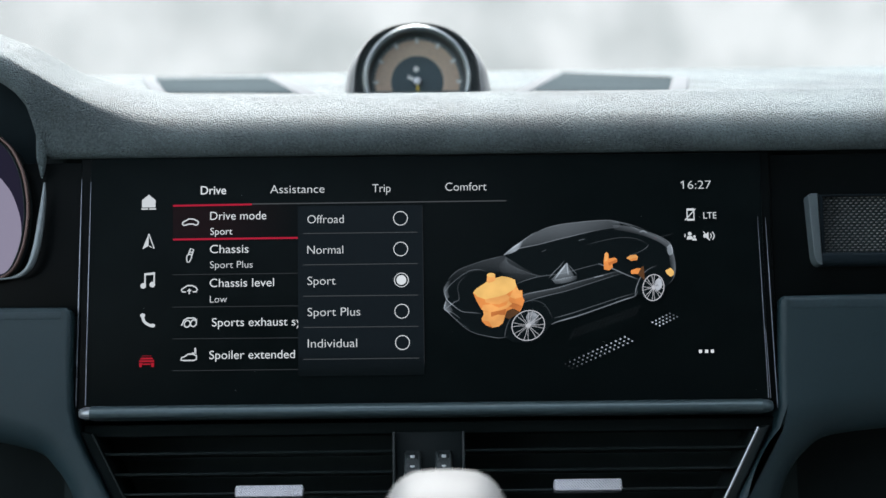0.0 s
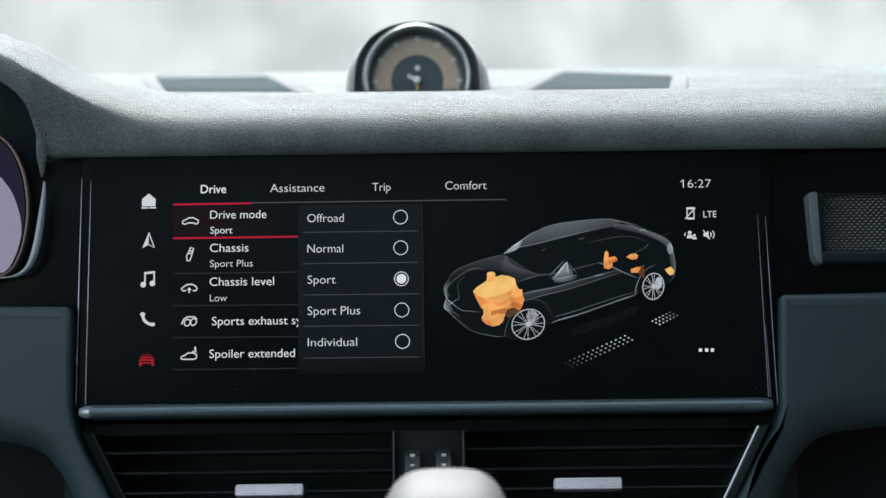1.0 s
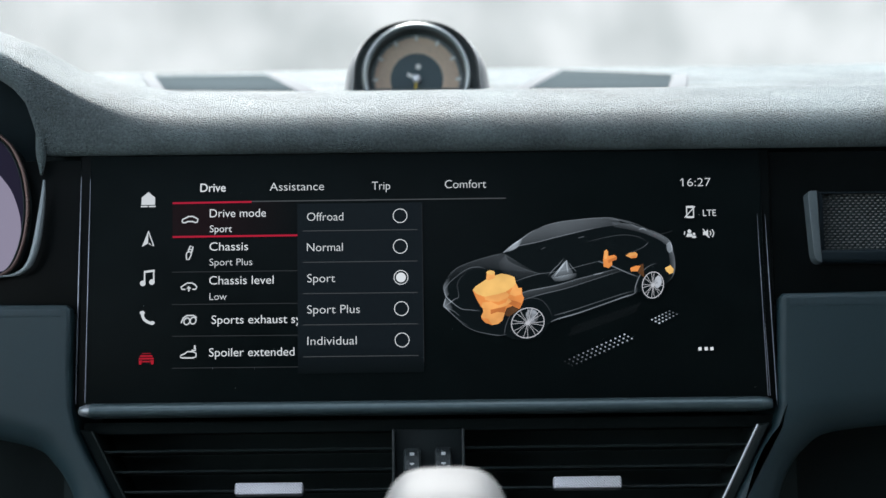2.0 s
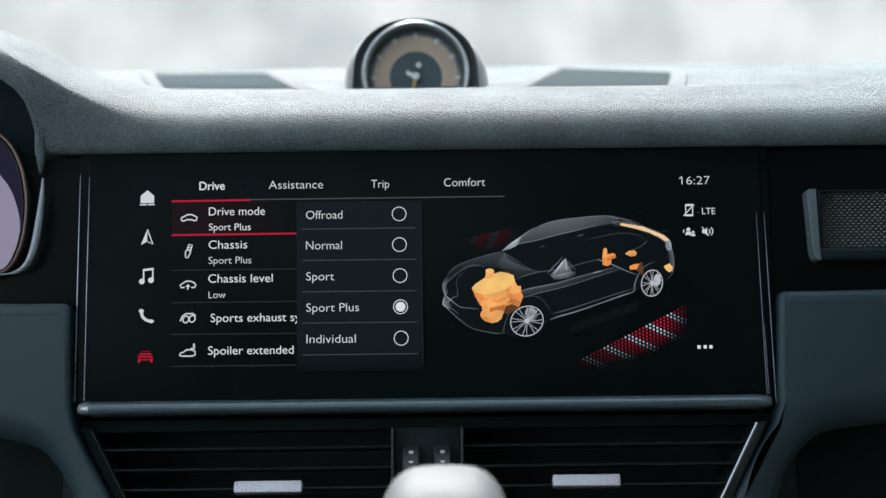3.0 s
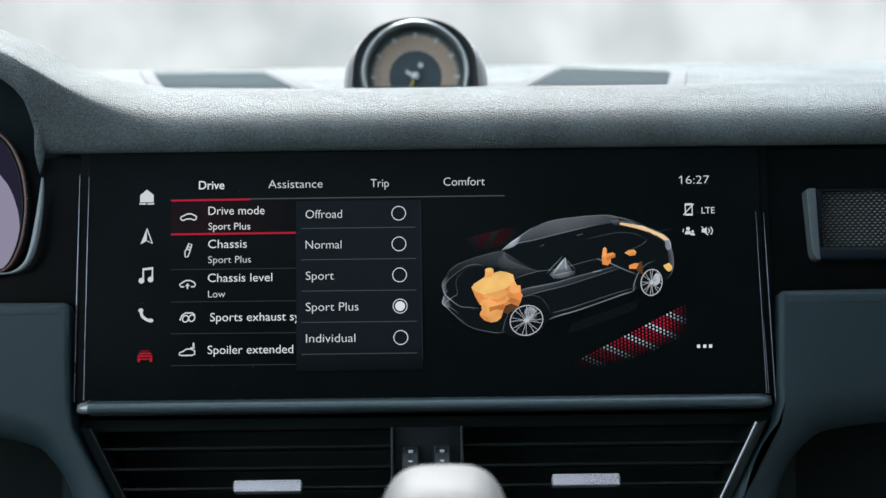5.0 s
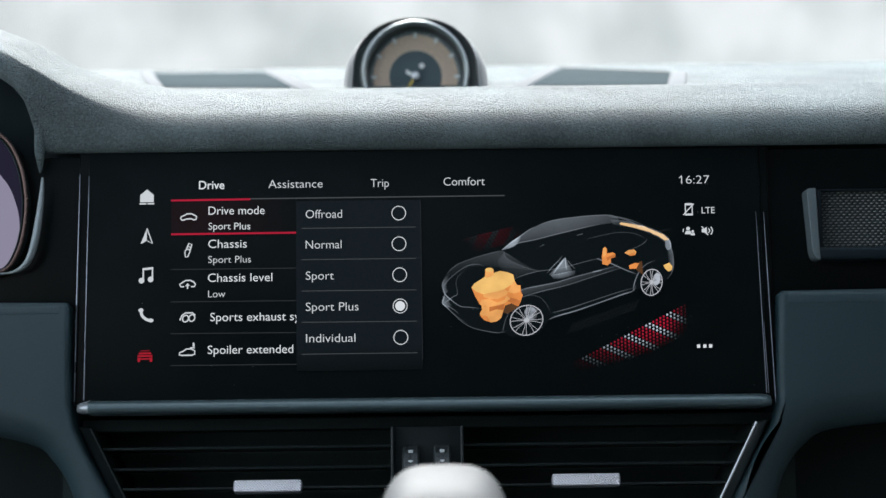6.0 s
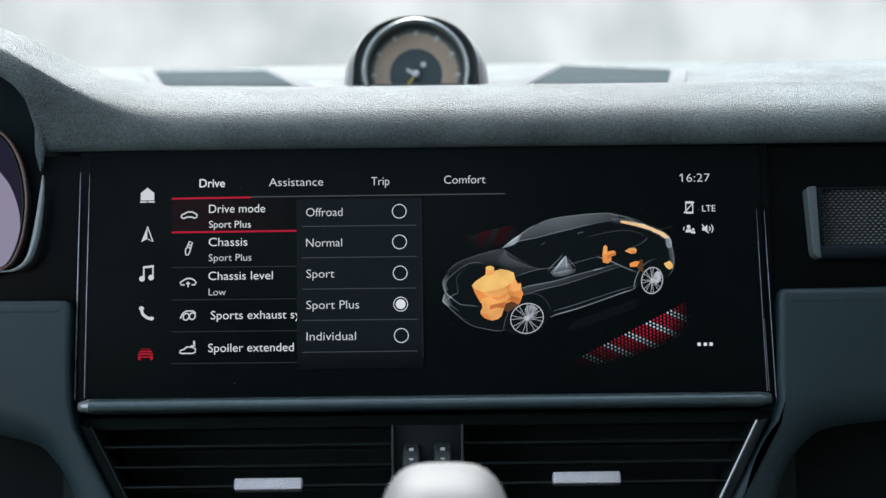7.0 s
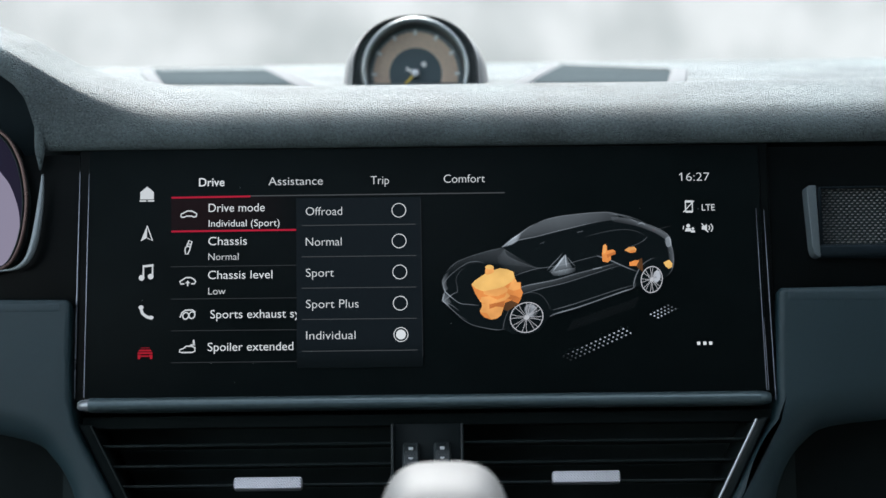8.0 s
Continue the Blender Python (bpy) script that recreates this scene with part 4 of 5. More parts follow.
haze("tail_glow", [(119.8, -3.0), (120.5, -6.9), (120.9, -11.4), (120.2, -15.3)], [(118.1, -4.7), (118.3, -8.0), (118.7, -11.3), (118.6, -15.8)], (0.12, 0.09, 0.11, 0.06), (0.02, 0.012, 0.02, 0.01), 3.11)
pen([(107.1, 7.2), (112.0, 5.2), (116.4, 2.9), (119.1, 0.4), (119.8, -3.0), (120.8, -7.5), (120.9, -12.5), (119.7, -16.4), (117.4, -19.1)], 2.2, (0.20, 0.18, 0.16, 0.22, 0.20, 0.14, 0.14, 0.12, 0.06))
pen([(89.5, 12.2), (94.8, 11.3), (99.4, 9.9), (103.8, 7.6)], 2.0, (0.10, 0.12, 0.14, 0.18))
pen([(103.8, 6.7), (106.0, 7.3), (107.6, 6.1)], 3.4, (0.20, 0.26, 0.12))
pen([(113.1, 4.1), (117.0, 4.9), (120.9, 6.0)], 1.8, (0.05, 0.03, 0.015))


def wheel_picture(c, rx, ry, turn, pairs):
    """A tyre with a thin rim, a brake disc and pairs of thin spokes."""
    ct, st = math.cos(turn), math.sin(turn)

    def on(x, y):
        return (c[0] + x * rx * ct - y * ry * st, c[1] + x * rx * st + y * ry * ct)

    w = part("wheel_picture", flat(B(), [on(1.13 * math.cos(a), 1.13 * math.sin(a)) for a in (2 * math.pi * i / 40 for i in range(40))], 3.2), CAR_BODY, car_picture, "black tyre and spoked rim", smooth=False)
    part("disc", flat(B(), [on(0.40 + 0.36 * math.cos(a), 0.30 + 0.46 * math.sin(a)) for a in (2 * math.pi * i / 24 for i in range(24))], 3.22), lit("brake disc picture", (0.36, 0.38, 0.42), 0.75, uneven=260), w, "grey brake disc", smooth=False)
    bm = stroke(B(), [on(0.97 * math.cos(a), 0.97 * math.sin(a)) for a in (2 * math.pi * i / 48 for i in range(48))], 0.44, 3.25, closed=True)
    part("rim", bm, PEN_WHEEL, w, "pale rim", smooth=False)
    bm = B()
    for i in range(pairs):
        a = 2 * math.pi * i / pairs + 0.25
        for d in (-1, 1):
            g = 0.095 * d
            p = [(0.14 * math.cos(a + 2.4 * g), 0.14 * math.sin(a + 2.4 * g)), (0.55 * math.cos(a + 1.1 * g), 0.55 * math.sin(a + 1.1 * g)), (0.96 * math.cos(a + 1.5 * g), 0.96 * math.sin(a + 1.5 * g))]
            stroke(bm, [on(*q) for q in p], 0.24, 3.27)
    flat(bm, [on(0.15 * math.cos(a), 0.15 * math.sin(a)) for a in (2 * math.pi * i / 20 for i in range(20))], 3.28)
    part("spokes", bm, PEN_WHEEL, w, "thin pale double spokes", smooth=False)


PEN_WHEEL = lit("pale wheel line", (0.50, 0.50, 0.53), 0.95)
wheel_picture((48.5, -38.5), 8.35, 7.35, 0.42, 8)
wheel_picture((109.9, -20.7), 5.25, 6.65, -0.22, 8)


# the lit engine, exhaust and lamps: facets of orange
def facet(pts, shade, z, name="lit_component", label=""):
    """An orange facet. shade: 0 pale yellow, 1 orange, 2 deep orange, 3 brown."""
    return part(name, flat(B(), pts, z), ORANGES[shade], car_picture, label, smooth=False)


ORANGES = [lit("pale yellow picture", (0.86, 0.50, 0.15), 0.98, uneven_soft=90), lit("light orange picture", (0.90, 0.40, 0.115), 0.95, uneven_soft=120),
           lit("orange picture", (0.84, 0.29, 0.07), 0.92, uneven_soft=120), lit("deep orange picture", (0.62, 0.19, 0.045), 0.85, uneven_soft=120), lit("brown picture", (0.12, 0.05, 0.018), 0.8, uneven_soft=120)]
facet([(21.9, -22.1), (24.0, -24.1), (27.6, -25.5), (34.5, -24.2), (38.1, -23.1), (41.5, -21.0), (43.1, -19.0), (44.2, -21.3), (45.9, -21.3), (46.1, -24.6), (46.9, -26.3), (45.7, -29.6), (44.6, -31.8), (41.3, -30.1), (38.2, -31.2), (37.1, -34.5), (36.2, -37.2), (34.2, -38.8), (31.2, -39.4), (27.9, -38.2), (26.1, -36.3), (25.8, -34.9), (26.9, -33.0), (26.7, -31.0), (25.9, -30.5), (23.7, -26.6)], 2, 3.32, "engine_picture", "faceted orange engine")
facet([(21.9, -22.1), (23.5, -20.2), (28.6, -16.9), (33.3, -15.0), (36.0, -14.2), (39.4, -14.8), (42.4, -16.0), (43.1, -19.0), (41.5, -21.0), (38.1, -23.1), (34.5, -24.2), (27.6, -25.5), (24.0, -24.1)], 0, 3.34)
facet([(28.6, -16.9), (28.9, -13.9), (30.8, -12.5), (32.8, -13.6), (33.0, -16.1), (31.6, -16.9), (29.6, -17.5)], 1, 3.345)
facet([(28.6, -13.6), (29.4, -12.8), (30.8, -12.5), (32.2, -12.8), (33.0, -13.6), (32.2, -14.4), (30.8, -14.7), (29.4, -14.4)], 0, 3.35)
facet([(29.1, -17.5), (35.8, -15.1), (39.6, -15.7), (41.0, -18.2), (35.7, -20.6), (29.6, -21.9), (26.3, -20.8)], 0, 3.342)
facet([(21.9, -22.1), (24.0, -24.1), (27.6, -25.5), (27.0, -28.0), (25.9, -30.5), (23.7, -26.6)], 2, 3.33)
facet([(27.6, -25.5), (34.5, -24.2), (38.1, -23.1), (39.7, -24.5), (39.2, -25.9), (34.4, -28.1), (30.6, -27.8), (27.8, -26.9)], 1, 3.336)
facet([(25.9, -30.5), (26.7, -28.3), (30.6, -27.8), (34.4, -28.4), (39.1, -26.2), (40.8, -27.9), (38.0, -30.1), (34.4, -31.1), (30.2, -31.9), (26.7, -31.0)], 1, 3.335)
facet([(30.6, -27.8), (35.0, -28.1), (38.9, -26.5), (38.0, -28.4), (34.4, -29.7)], 2, 3.337)
facet([(43.1, -19.0), (44.2, -21.3), (45.9, -21.6), (45.5, -24.6), (42.5, -25.4), (39.7, -24.5), (41.5, -21.0)], 1, 3.335)
facet([(42.5, -25.4), (45.5, -24.6), (46.9, -26.3), (45.7, -29.0), (43.2, -27.9)], 2, 3.334)
facet([(40.8, -27.3), (43.2, -27.9), (45.7, -29.0), (44.6, -31.8), (41.6, -30.1), (39.1, -29.0)], 3, 3.333)
facet([(26.7, -31.3), (30.5, -31.9), (30.5, -34.1), (29.3, -36.3), (26.1, -35.7), (25.8, -34.9), (26.9, -33.0)], 1, 3.338)
facet([(30.5, -34.1), (33.8, -33.0), (37.4, -33.4), (36.2, -37.2), (34.2, -38.8), (31.2, -39.4), (29.3, -36.3)], 1, 3.336)
facet([(34.4, -31.1), (38.0, -30.3), (37.4, -33.4), (33.8, -33.0), (30.5, -34.1), (30.5, -31.9)], 3, 3.334)
facet([(38.2, -31.2), (41.3, -30.1), (44.5, -32.1), (41.2, -34.2), (39.3, -35.3), (37.1, -34.5)], 4, 3.325)
facet([(86.6, -3.7), (87.7, -2.9), (88.5, -4.0), (88.5, -6.2), (91.5, -5.7), (92.6, -6.6), (92.6, -8.0), (90.3, -8.8), (90.3, -10.7), (88.6, -12.1), (86.1, -11.5), (85.9, -7.9)], 2, 3.33, "exhaust_picture", "orange exhaust parts")
facet([(86.6, -3.7), (87.7, -2.9), (88.2, -4.0), (87.9, -7.1), (86.5, -7.9)], 1, 3.34)
facet([(88.1, -8.2), (92.6, -6.6), (92.6, -8.0), (90.3, -8.8), (88.6, -9.9)], 3, 3.335)
facet([(97.0, -6.1), (99.0, -4.7), (101.8, -4.4), (102.9, -5.6), (102.3, -7.2), (99.8, -7.5)], 1, 3.33)
facet([(99.0, -6.6), (102.3, -5.8), (102.3, -7.2), (99.8, -7.5)], 2, 3.335)
facet([(99.1, -12.2), (101.9, -11.1), (104.1, -11.2), (102.6, -13.9), (99.3, -13.9)], 2, 3.33)
facet([(104.1, -10.6), (105.5, -10.1), (105.7, -13.7), (105.8, -17.0), (103.7, -15.3), (102.1, -13.9)], 4, 3.325)
facet([(115.9, -12.4), (118.7, -11.1), (120.3, -13.0), (120.0, -14.7), (118.3, -15.5), (116.7, -14.1)], 0, 3.33, "tail_lamp_picture", "pale orange tail lamp")

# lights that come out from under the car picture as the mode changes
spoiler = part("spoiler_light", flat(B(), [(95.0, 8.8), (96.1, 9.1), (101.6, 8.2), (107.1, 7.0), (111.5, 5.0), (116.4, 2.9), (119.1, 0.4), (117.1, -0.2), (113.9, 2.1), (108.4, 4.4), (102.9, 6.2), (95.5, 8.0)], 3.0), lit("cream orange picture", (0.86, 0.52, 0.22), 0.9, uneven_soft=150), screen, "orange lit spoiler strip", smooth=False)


def dots(name, cells, label, size=0.40, tall=0.85, tint=SMOKE, z=2.9):
    """Small lit dots at (x, y, light), each fainter in its lower half."""
    bm = B()
    for x, y, k in cells:
        glow_rows(bm, [[(x - size, y + size * tall * 0.6, k), (x + size, y + size * tall * 0.6, k)], [(x - size, y - size * tall * 0.3, k * 0.8), (x + size, y - size * tall * 0.3, k * 0.8)], [(x - size * 0.8, y - size * tall, k * 0.3), (x + size * 0.8, y - size * tall, k * 0.3)]], z, tint)
        glow_rows(bm, [[(x - size * 0.55, y + size * tall, k), (x + size * 0.55, y + size * tall, k)], [(x - size, y + size * tall * 0.6, k), (x + size, y + size * tall * 0.6, k)]], z, tint)
    return part(name, bm, GLOW, screen, label, smooth=False, kind="stuff")


CRIMSON = (0.56, 0.012, 0.045)
sx, sy = (21.0, -0.8)
streak_cells = [(sx + i * 1.75 + j * 0.9, sy + i * 0.42 - j * 1.15, (i + j) % 6 < 2, 0.034 * math.sin(math.pi * (i + 0.5) / 15) * (1 - 0.16 * j)) for i in range(15) for j in range(-2, 4)]
streak = [dots("streak_dots", [(x, y, 1.5 * k) for x, y, white, k in streak_cells if not white], "dim red dots beyond the car", 0.75, 0.9, CRIMSON),
          dots("streak_dots", [(x, y, 0.55 * k) for x, y, white, k in streak_cells if white], "faint dots beyond the car", 0.6, 0.9)]
gx, gy = (95.4, -44.7)
hx, hy = (109.0, -37.7)
lane_cells = [(gx - i * 2.25 + j * 1.73, gy - i * 0.98 - j * 1.03, 0.66 * max(0.03, 1 - (i / 13.5) ** 1.3) * (1 - 0.12 * j)) for i in range(14) for j in range(3)]
far_cells = [(hx + i * 1.72 + j * 1.75, hy + i * 0.84 - j * 0.84, 0.72 * max(0.05, 1 - (i / 6) ** 1.2)) for i in range(6) for j in range(3)]
lane = [dots("lane_dots", lane_cells, "white lane dots fading away", 0.42), dots("lane_dots", far_cells, "white lane dots fading away", 0.42)]
kx, ky = (118.8, -35.8)
cells = []
for i in range(-4, 29):
    reach = 8.6 - 0.11 * max(0, i - 5) ** 1.26
    for j in range(11):
        k = min(1.0, max(0.0, (reach - j) / 5.5)) * min(1.0, (i + 5) / 6.5) * max(0.0, 1 - (max(0, i) / 29) ** 1.8)
        k = k ** 1.4
        if k > 0.004:
            cells.append(((i + j) % 6 < 2, kx - i * 1.73, ky - i * 0.865 - j * 1.66, k))
plus_lane = [dots("mode_dots", [(x, y, 0.72 * k) for white, x, y, k in cells if not white], "red lane dots", 0.46, 1.35, CRIMSON),
             dots("mode_dots", [(x, y, 0.68 * k) for white, x, y, k in cells if white], "white lane dots", 0.44, 1.2)]
fx, fy = (68.95, -44.92)
dots("faint_dots", [(fx + i * 2.1 + j * 0.6, fy + i * 0.72 + j * 1.1, 0.006) for i in range(16) for j in range(5)], "faint dots under the car", 0.6)

# a few specks of dust on the glass
rng = random.Random(4)
bm = B()
for x, y in [(-93.6, -68.2), (-22.1, -74.5), (158.0, -71.0)] + [(rng.uniform(-160, 160), rng.uniform(-70, 35)) for _ in range(9)]:
    prism(bm, circle(x, y, rng.uniform(0.10, 0.17), 6), 2.6, 2.75)
part("dust", bm, mat("pale dust", (0.45, 0.46, 0.46), 0.9), screen, "tiny pale dust specks", kind="stuff")

# ---- satin bar under the screen ----
ledge = thing("trim_bar", "satin grey trim bar under the touchscreen", "trim bar", (0, -0.078, 0))
lx, ly = (-168.3, -78.6)
rx, ry = (165.2, -78.9)
pr = curve([(-4, 3.6), (5, 3.5), (9.5, 2.7), (11.8, 1.0), (12.2, -0.8), (11.2, -2.3), (8, -3.2), (-4, -3.6)], 5)
secs = []
n = 60
for i in range(n + 1):
    t = i / n if 3 <= i <= 57 else (i * 0.006 if i < 3 else 1 - (n - i) * 0.006)
    t = 0.018 + (t - 0.05) / 0.90 * 0.964 if 3 <= i <= 57 else t
    e = min(t, 1 - t) * (rx - lx)
    k = 0.72 + 0.28 * math.sqrt(min(1, e / 6.0))
    secs.append([(lx + (rx - lx) * t, ly + (ry - ly) * t + v * k, -4 + (w + 4) * k) for w, v in pr])
# brighter metal for the left end only: its window highlight is painted in
LIT_CAP = mat("highlighted bar end", (0.34, 0.37, 0.39), 0.26, metal=0.6, vary=0.1)
for name, i0, i1 in (("end_cap", 0, 3), ("bar", 3, 57), ("end_cap", 57, 60)):
    bm = loft(B(), secs[i0:i1 + 1])
    bmesh.ops.holes_fill(bm, edges=[e for e in bm.edges if e.is_boundary])
    bmesh.ops.recalc_face_normals(bm, faces=bm.faces)
    part(name, bm, LIT_CAP if i0 == 0 else LEDGE, ledge)

# ---- central air vent ----
vent = thing("air_vent", "black double air vent with thin slats and silver tabs", "air vent", (0, -0.105, 0))
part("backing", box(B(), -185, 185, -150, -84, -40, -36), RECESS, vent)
part("hood", bevel(box(B(), -168, 168, -90, -84, -36, -3), 1.0, 2), VENT_SHADE, vent)
DIV_L, DIV_R = (-17.9, -104.0), (16.5, -104.4)
for c in ((-1.1, -98.2), (-1.2, -108.0), (-1.3, -117.6), (-1.4, -127.1), (-1.5, -136.4)):
    t = (-84 - c[1]) / 60.0
    half = 166 - 27 * t * 1.05
    for x0, x1 in ((-half, DIV_L[0] + 0.5), (DIV_R[0] - 0.5, half)):
        bm = prism(B(), [(-26, -2.0), (-1.5, -0.75), (-0.3, -0.5), (0, 0), (-0.3, 0.4), (-1.5, 0.6), (-26, 0.0)], x0, x1)
        bmesh.ops.transform(bm, matrix=Matrix(((0, 0, 1, 0), (0, 1, 0, c[1]), (1, 0, 0, 0), (0, 0, 0, 1))), verts=bm.verts)
        part("slat", bm, SLAT, vent)
# left bar darkened and right line brightened: uneven light put into the materials
for a, b, s in (((-162.2, -88.3), (-140.3, -130.6), -1), ((157.9, -88.9), (134.7, -133.9), 1)):
    bm = prism(B(), [(a[0], a[1]), (a[0] + s * 6.5, a[1] + 1), (b[0] + s * 6.5, b[1]), (b[0], b[1])], -34, 3)
    part("side_bar", bevel(bm, 1.2, 3), VENT_SHADE if s < 0 else SLAT, vent)
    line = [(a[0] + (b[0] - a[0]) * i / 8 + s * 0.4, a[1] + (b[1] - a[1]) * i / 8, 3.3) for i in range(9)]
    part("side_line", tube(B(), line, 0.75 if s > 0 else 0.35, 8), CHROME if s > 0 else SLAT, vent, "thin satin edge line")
# divider with two thumb wheels
dx0, dy0 = (-18.0, -89.2)
dx1, _ = (17.0, -89.6)
for x0, x1, y0, y1 in ((dx0, dx0 + 1.5, -145, dy0), (dx1 - 1.5, dx1, -145, dy0)):
    part("divider_frame", bevel(box(B(), x0, x1, y0, y1, -20, 4.5), 0.5, 2), SLAT, vent)
part("divider_plate", bevel(box(B(), dx0 + 1.5, dx1 - 1.5, -145, dy0, -22, -2.0), 0.3, 2), mat("black divider plate", (0.009, 0.016, 0.017), 0.6, spec=0.2, vary=0.2), vent)
LEDGE_DARK = mat("dark knurled plastic", (0.05, 0.062, 0.065), 0.4, vary=0.2, scale=300)
WHITE_MARK = mat("white mark", (0.75, 0.78, 0.8), 0.5, vary=0.03)
for c in ((-8.4, -109.0), (6.7, -108.9)):
    bm = B()
    n = 48
    rings = []
    for x, r in ((-4.1, 10.0), (-3.3, 11.2), (3.3, 11.2), (4.1, 10.0)):
        rings.append([(c[0] + x, c[1] + (r + (0.25 if k % 2 else 0)) * math.cos(2 * math.pi * k / n), -5 + (r + (0.25 if k % 2 else 0)) * math.sin(2 * math.pi * k / n)) for k in range(n + 1)])
    loft(bm, rings)
    bmesh.ops.remove_doubles(bm, verts=bm.verts, dist=1e-5)
    bmesh.ops.holes_fill(bm, edges=[e for e in bm.edges if e.is_boundary])
    bmesh.ops.recalc_face_normals(bm, faces=bm.faces)
    w = part("thumb_wheel", bm, LEDGE_DARK, vent, "black knurled thumb wheel")
    bm = B()
    for r in range(9):
        for k in range(4 + r % 2):
            u, x = radians(-8 + 11 * r), c[0] + (k - 1.5 - 0.5 * (r % 2)) * 1.5
            base = [bm.verts.new((x + p, c[1] + 11.42 * math.sin(u + q), -5 + 11.42 * math.cos(u + q))) for p, q in ((-0.55, 0), (0, -0.075), (0.55, 0), (0, 0.075))]
            tip = bm.verts.new((x, c[1] + 11.75 * math.sin(u), -5 + 11.75 * math.cos(u)))
            for q in range(4):
                bm.faces.new((base[q], base[(q + 1) % 4], tip))
    part("knurling", bm, LEDGE_DARK, w, "diamond knurling", smooth=False, kind="stuff")
    part("mark", bevel(box(B(), c[0] - 1.1, c[0] + 1.1, c[1] + 2.6, c[1] + 3.8, 4.6, 6.2), 0.2, 1), WHITE_MARK, w, "small white mark")
    part("mark", bevel(box(B(), c[0] - 1.1, c[0] + 1.1, c[1] + 7.2, c[1] + 8.7, 2.0, 4.6), 0.2, 1), WHITE_MARK, w, "small white mark")
# knurled slide tabs
TABBASE = mat("silver tab", (0.42, 0.42, 0.46), 0.35, metal=0.6, vary=0.1)
for c in ((-76.9, -117.0), (75.4, -115.8)):
    tilt = Matrix.Translation((0, c[1], 4)) @ Matrix.Rotation(radians(-16), 4, "X") @ Matrix.Translation((0, -c[1], -4))
    ends = [(c[0] + sx * (14.9 + 1.5 * math.cos(u)), c[1] + sy * (1.55 + 1.5 * math.sin(u))) for sx, sy, us in ((1, 1, (0, 30, 60, 90)), (-1, 1, (90, 60, 30, 0)), (-1, -1, (0, 30, 60, 90)), (1, -1, (90, 60, 30, 0))) for u in map(radians, us)]
    bm = rounded_front(prism(B(), ends, 2.0, 6), 6, 0.7, 3)
    bm.transform(tilt)
    tab = part("slide_tab", bm, TABBASE, vent, "silver knurled slide tab")
    bm = B()
    for r in range(7):
        for k in range(23 if r % 2 == 0 else 22):
            x, y = c[0] - 15.4 + k * 1.40 + (0.70 if r % 2 else 0), c[1] - 2.25 + r * 0.75
            base = [bm.verts.new((x + a, y + b, 6.0)) for a, b in ((-0.58, 0), (0, -0.60), (0.58, 0), (0, 0.60))]
            top = bm.verts.new((x, y - 0.22, 6.36))
            for q in range(4):
                bm.faces.new((base[q], base[(q + 1) % 4], top))
    bm.transform(tilt)
    part("knurling", bm, SILVER, tab, "diamond knurling", smooth=False, kind="stuff")

# ---- gear selector ----
tx, ty, tz = (0.0073, -0.2000, -0.0538)
lever = thing("gear_selector", "pale grey leather gear selector knob", "gear selector", (tx, ty, tz - 0.16), base=pose(0, 0, SCREEN_Z))
bm = B()
secs = []
for i in range(21):
    s = i / 20
    z = tz + 0.0006 - 0.075 * s ** 1.6
    k = (1 - (1 - min(1, s * 1.25)) ** 2.6) ** (1 / 2.2)
    a, b = 0.0258 * k * (1 + 0.05 * s), 0.026 * k      # the face towards the seats slopes out
    secs.append([(tx + a * math.copysign(abs(math.cos(u)) ** 0.62, math.cos(u)), ty + (b + (0.030 * s if math.sin(u) < 0 else 0)) * math.copysign(abs(math.sin(u)) ** 0.62, math.sin(u)), z) for u in (2 * math.pi * q / 40 for q in range(41))])
loft(bm, secs)
bmesh.ops.remove_doubles(bm, verts=bm.verts, dist=1e-6)
bmesh.ops.recalc_face_normals(bm, faces=bm.faces)
part("knob", bm, KNOB, lever, mm=False)
part("stem", tube(B(), [(tx, ty, tz - 0.074), (tx, ty + 0.005, tz - 0.16)], 0.014, 20), DARK, lever, mm=False)
console = thing("centre_console", "dark centre console below the gear selector", "console", (tx, ty, tz - 0.16), base=pose(0, 0, SCREEN_Z))
part("deck", bevel(box(B(), -0.16, 0.16, -0.75, -0.03, -0.70, tz - 0.16), 0.01, 3), DARK, console, mm=False)

# ---- what moves: the stopwatch's hand, and the lit elements of the display ----
MM = 0.001
SWITCH, CHASSIS, LAST, LIGHTS = 2.2, 7.25, 7.45, 7.85      # Sport Plus; chassis value; Individual; lane lights
QUICK = 0.04      # each change takes one tick of the display


def slide(ob, shifts):
    """Moves a display element from its built place by (seconds, x mm, y mm)."""
    x, y, z = ob.location
    walk(ob, [(t, pose(x + a * MM, y + b * MM, z)) for t, a, b in shifts])


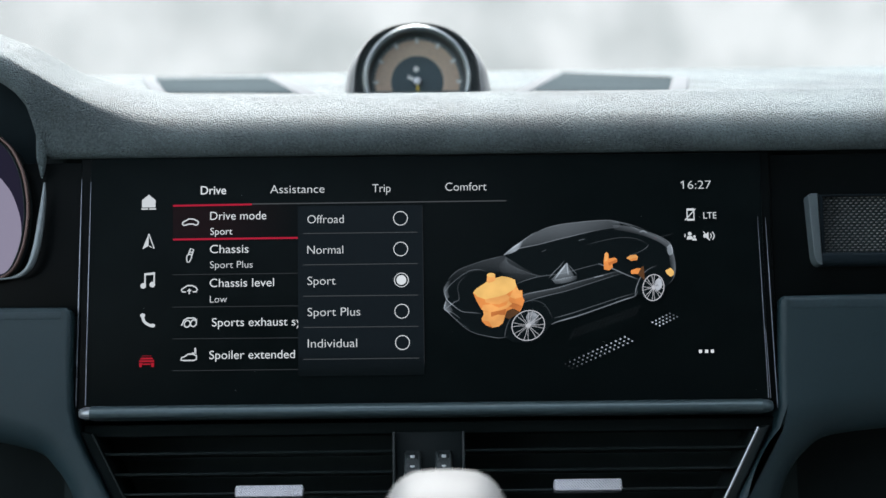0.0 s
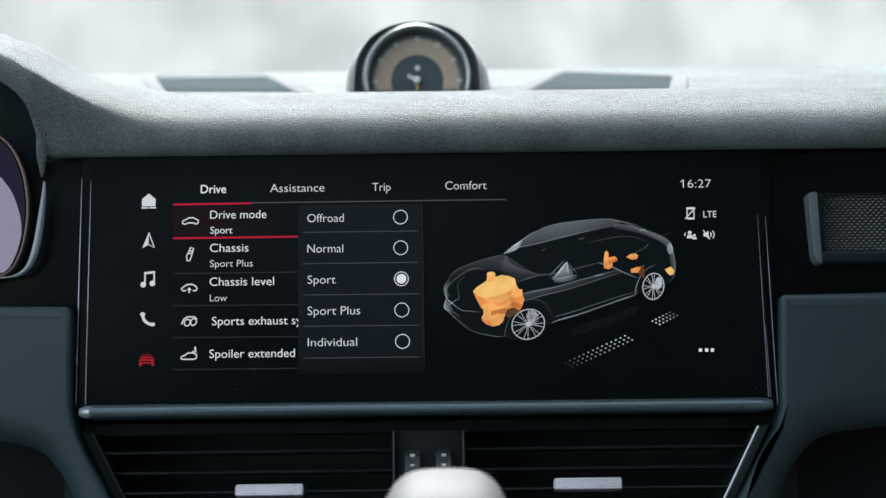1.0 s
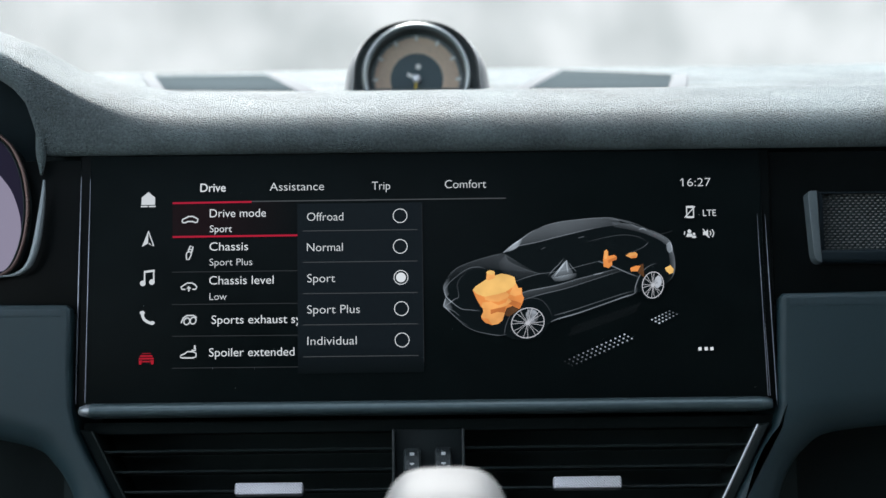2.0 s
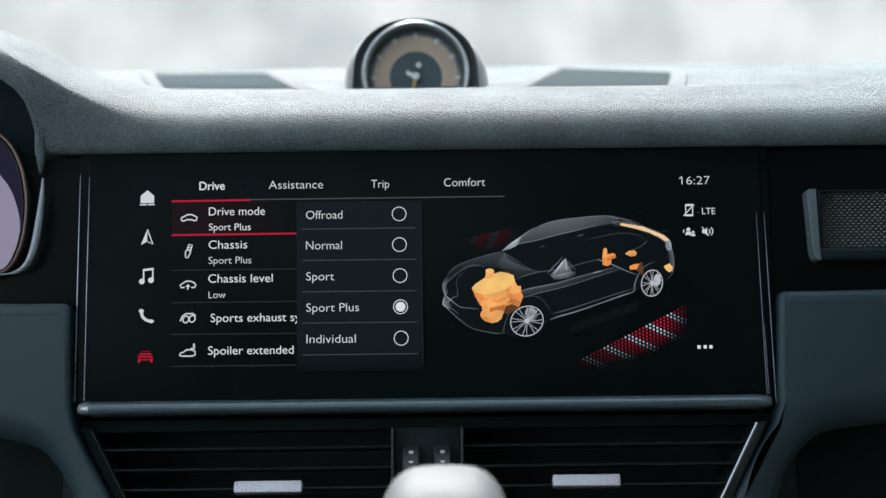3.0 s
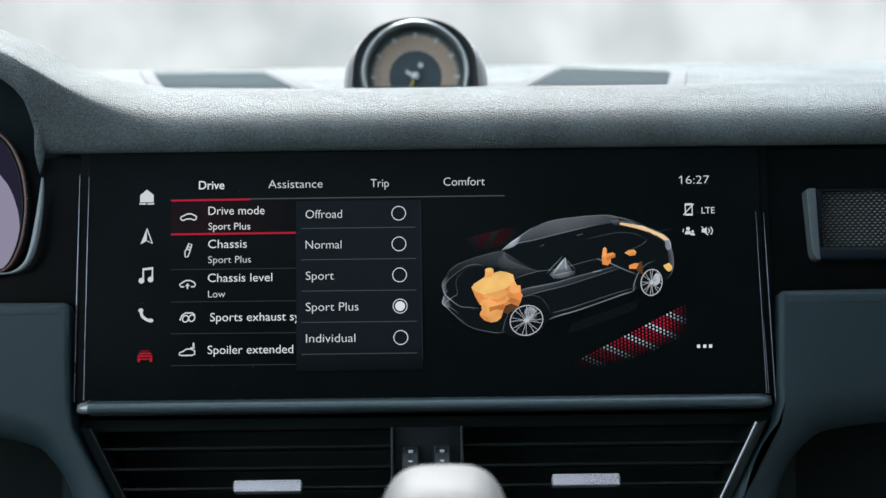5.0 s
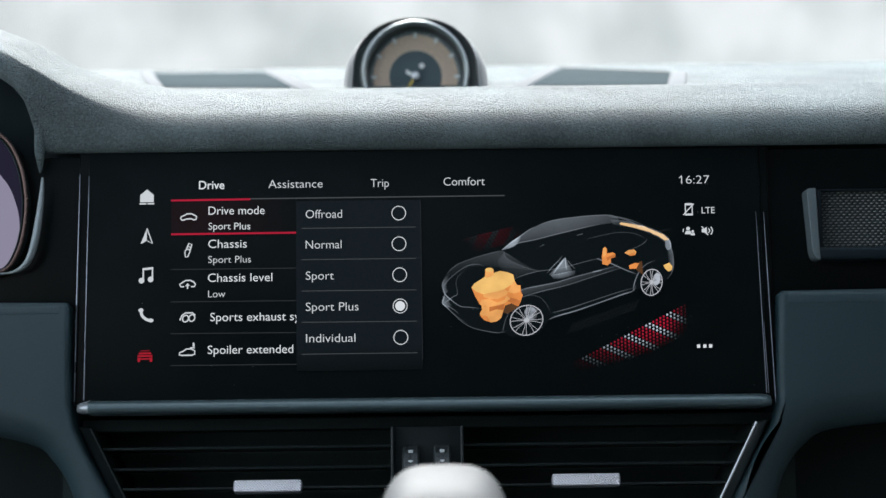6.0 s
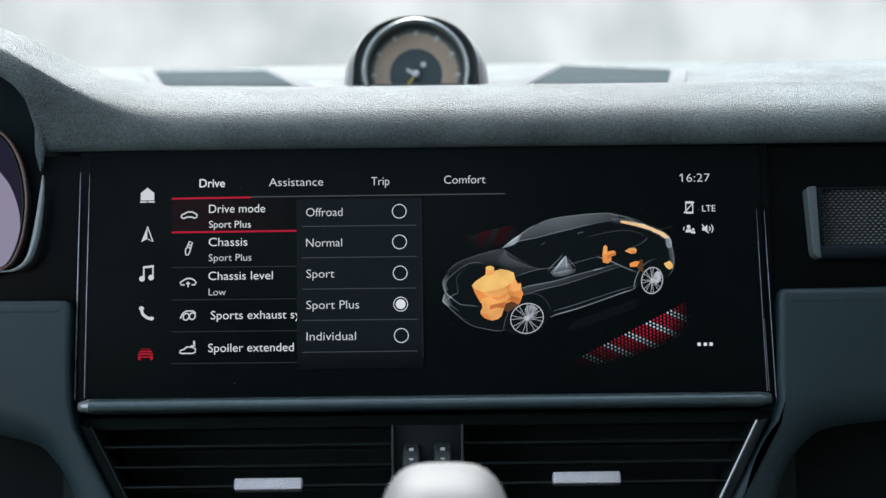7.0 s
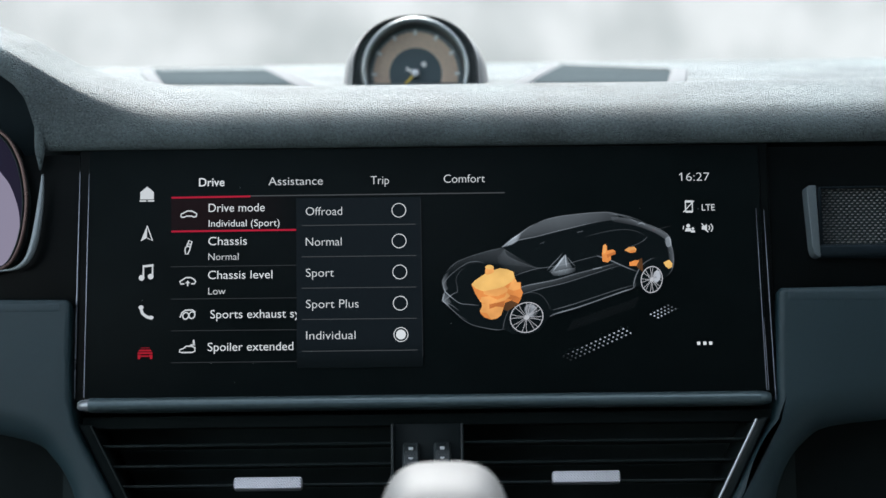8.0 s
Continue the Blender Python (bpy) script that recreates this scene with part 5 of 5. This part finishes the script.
def motions():
    walk(second, [(t, pose(0, 0, 0.0005, 0, 0, 4 - 6.0 * t)) for t in (0.0, 2.0, 4.0, 6.0, 8.0)])
    d1 = (DOT_PLUS[0] - DOT_SPORT[0], DOT_PLUS[1] - DOT_SPORT[1])
    d2 = (DOT_INDIVIDUAL[0] - DOT_SPORT[0], DOT_INDIVIDUAL[1] - DOT_SPORT[1])
    slide(radio_dot, [(0, 0, 0), (SWITCH, 0, 0), (SWITCH + QUICK, *d1), (LAST, *d1), (LAST + QUICK, *d2), (8, *d2)])
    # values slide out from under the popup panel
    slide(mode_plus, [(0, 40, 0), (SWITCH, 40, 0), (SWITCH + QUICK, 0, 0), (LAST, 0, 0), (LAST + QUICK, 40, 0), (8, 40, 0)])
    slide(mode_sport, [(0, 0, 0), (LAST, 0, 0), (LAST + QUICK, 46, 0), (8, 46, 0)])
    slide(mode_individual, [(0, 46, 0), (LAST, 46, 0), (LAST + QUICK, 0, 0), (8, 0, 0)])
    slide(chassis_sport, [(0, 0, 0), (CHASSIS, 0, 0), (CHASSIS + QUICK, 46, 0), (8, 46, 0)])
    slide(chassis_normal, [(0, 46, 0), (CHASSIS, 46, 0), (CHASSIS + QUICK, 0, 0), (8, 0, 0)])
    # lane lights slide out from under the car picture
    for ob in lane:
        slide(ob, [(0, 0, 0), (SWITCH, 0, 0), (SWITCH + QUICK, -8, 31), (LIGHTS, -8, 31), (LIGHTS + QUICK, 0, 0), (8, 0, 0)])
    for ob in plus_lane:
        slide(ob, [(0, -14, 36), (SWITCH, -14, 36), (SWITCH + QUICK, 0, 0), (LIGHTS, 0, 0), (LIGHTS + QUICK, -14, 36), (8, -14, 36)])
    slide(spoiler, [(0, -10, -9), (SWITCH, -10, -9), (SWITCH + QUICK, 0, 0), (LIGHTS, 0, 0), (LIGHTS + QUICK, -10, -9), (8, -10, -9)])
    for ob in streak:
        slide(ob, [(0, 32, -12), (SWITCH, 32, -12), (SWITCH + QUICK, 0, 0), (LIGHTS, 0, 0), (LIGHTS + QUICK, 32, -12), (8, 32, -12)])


motions()
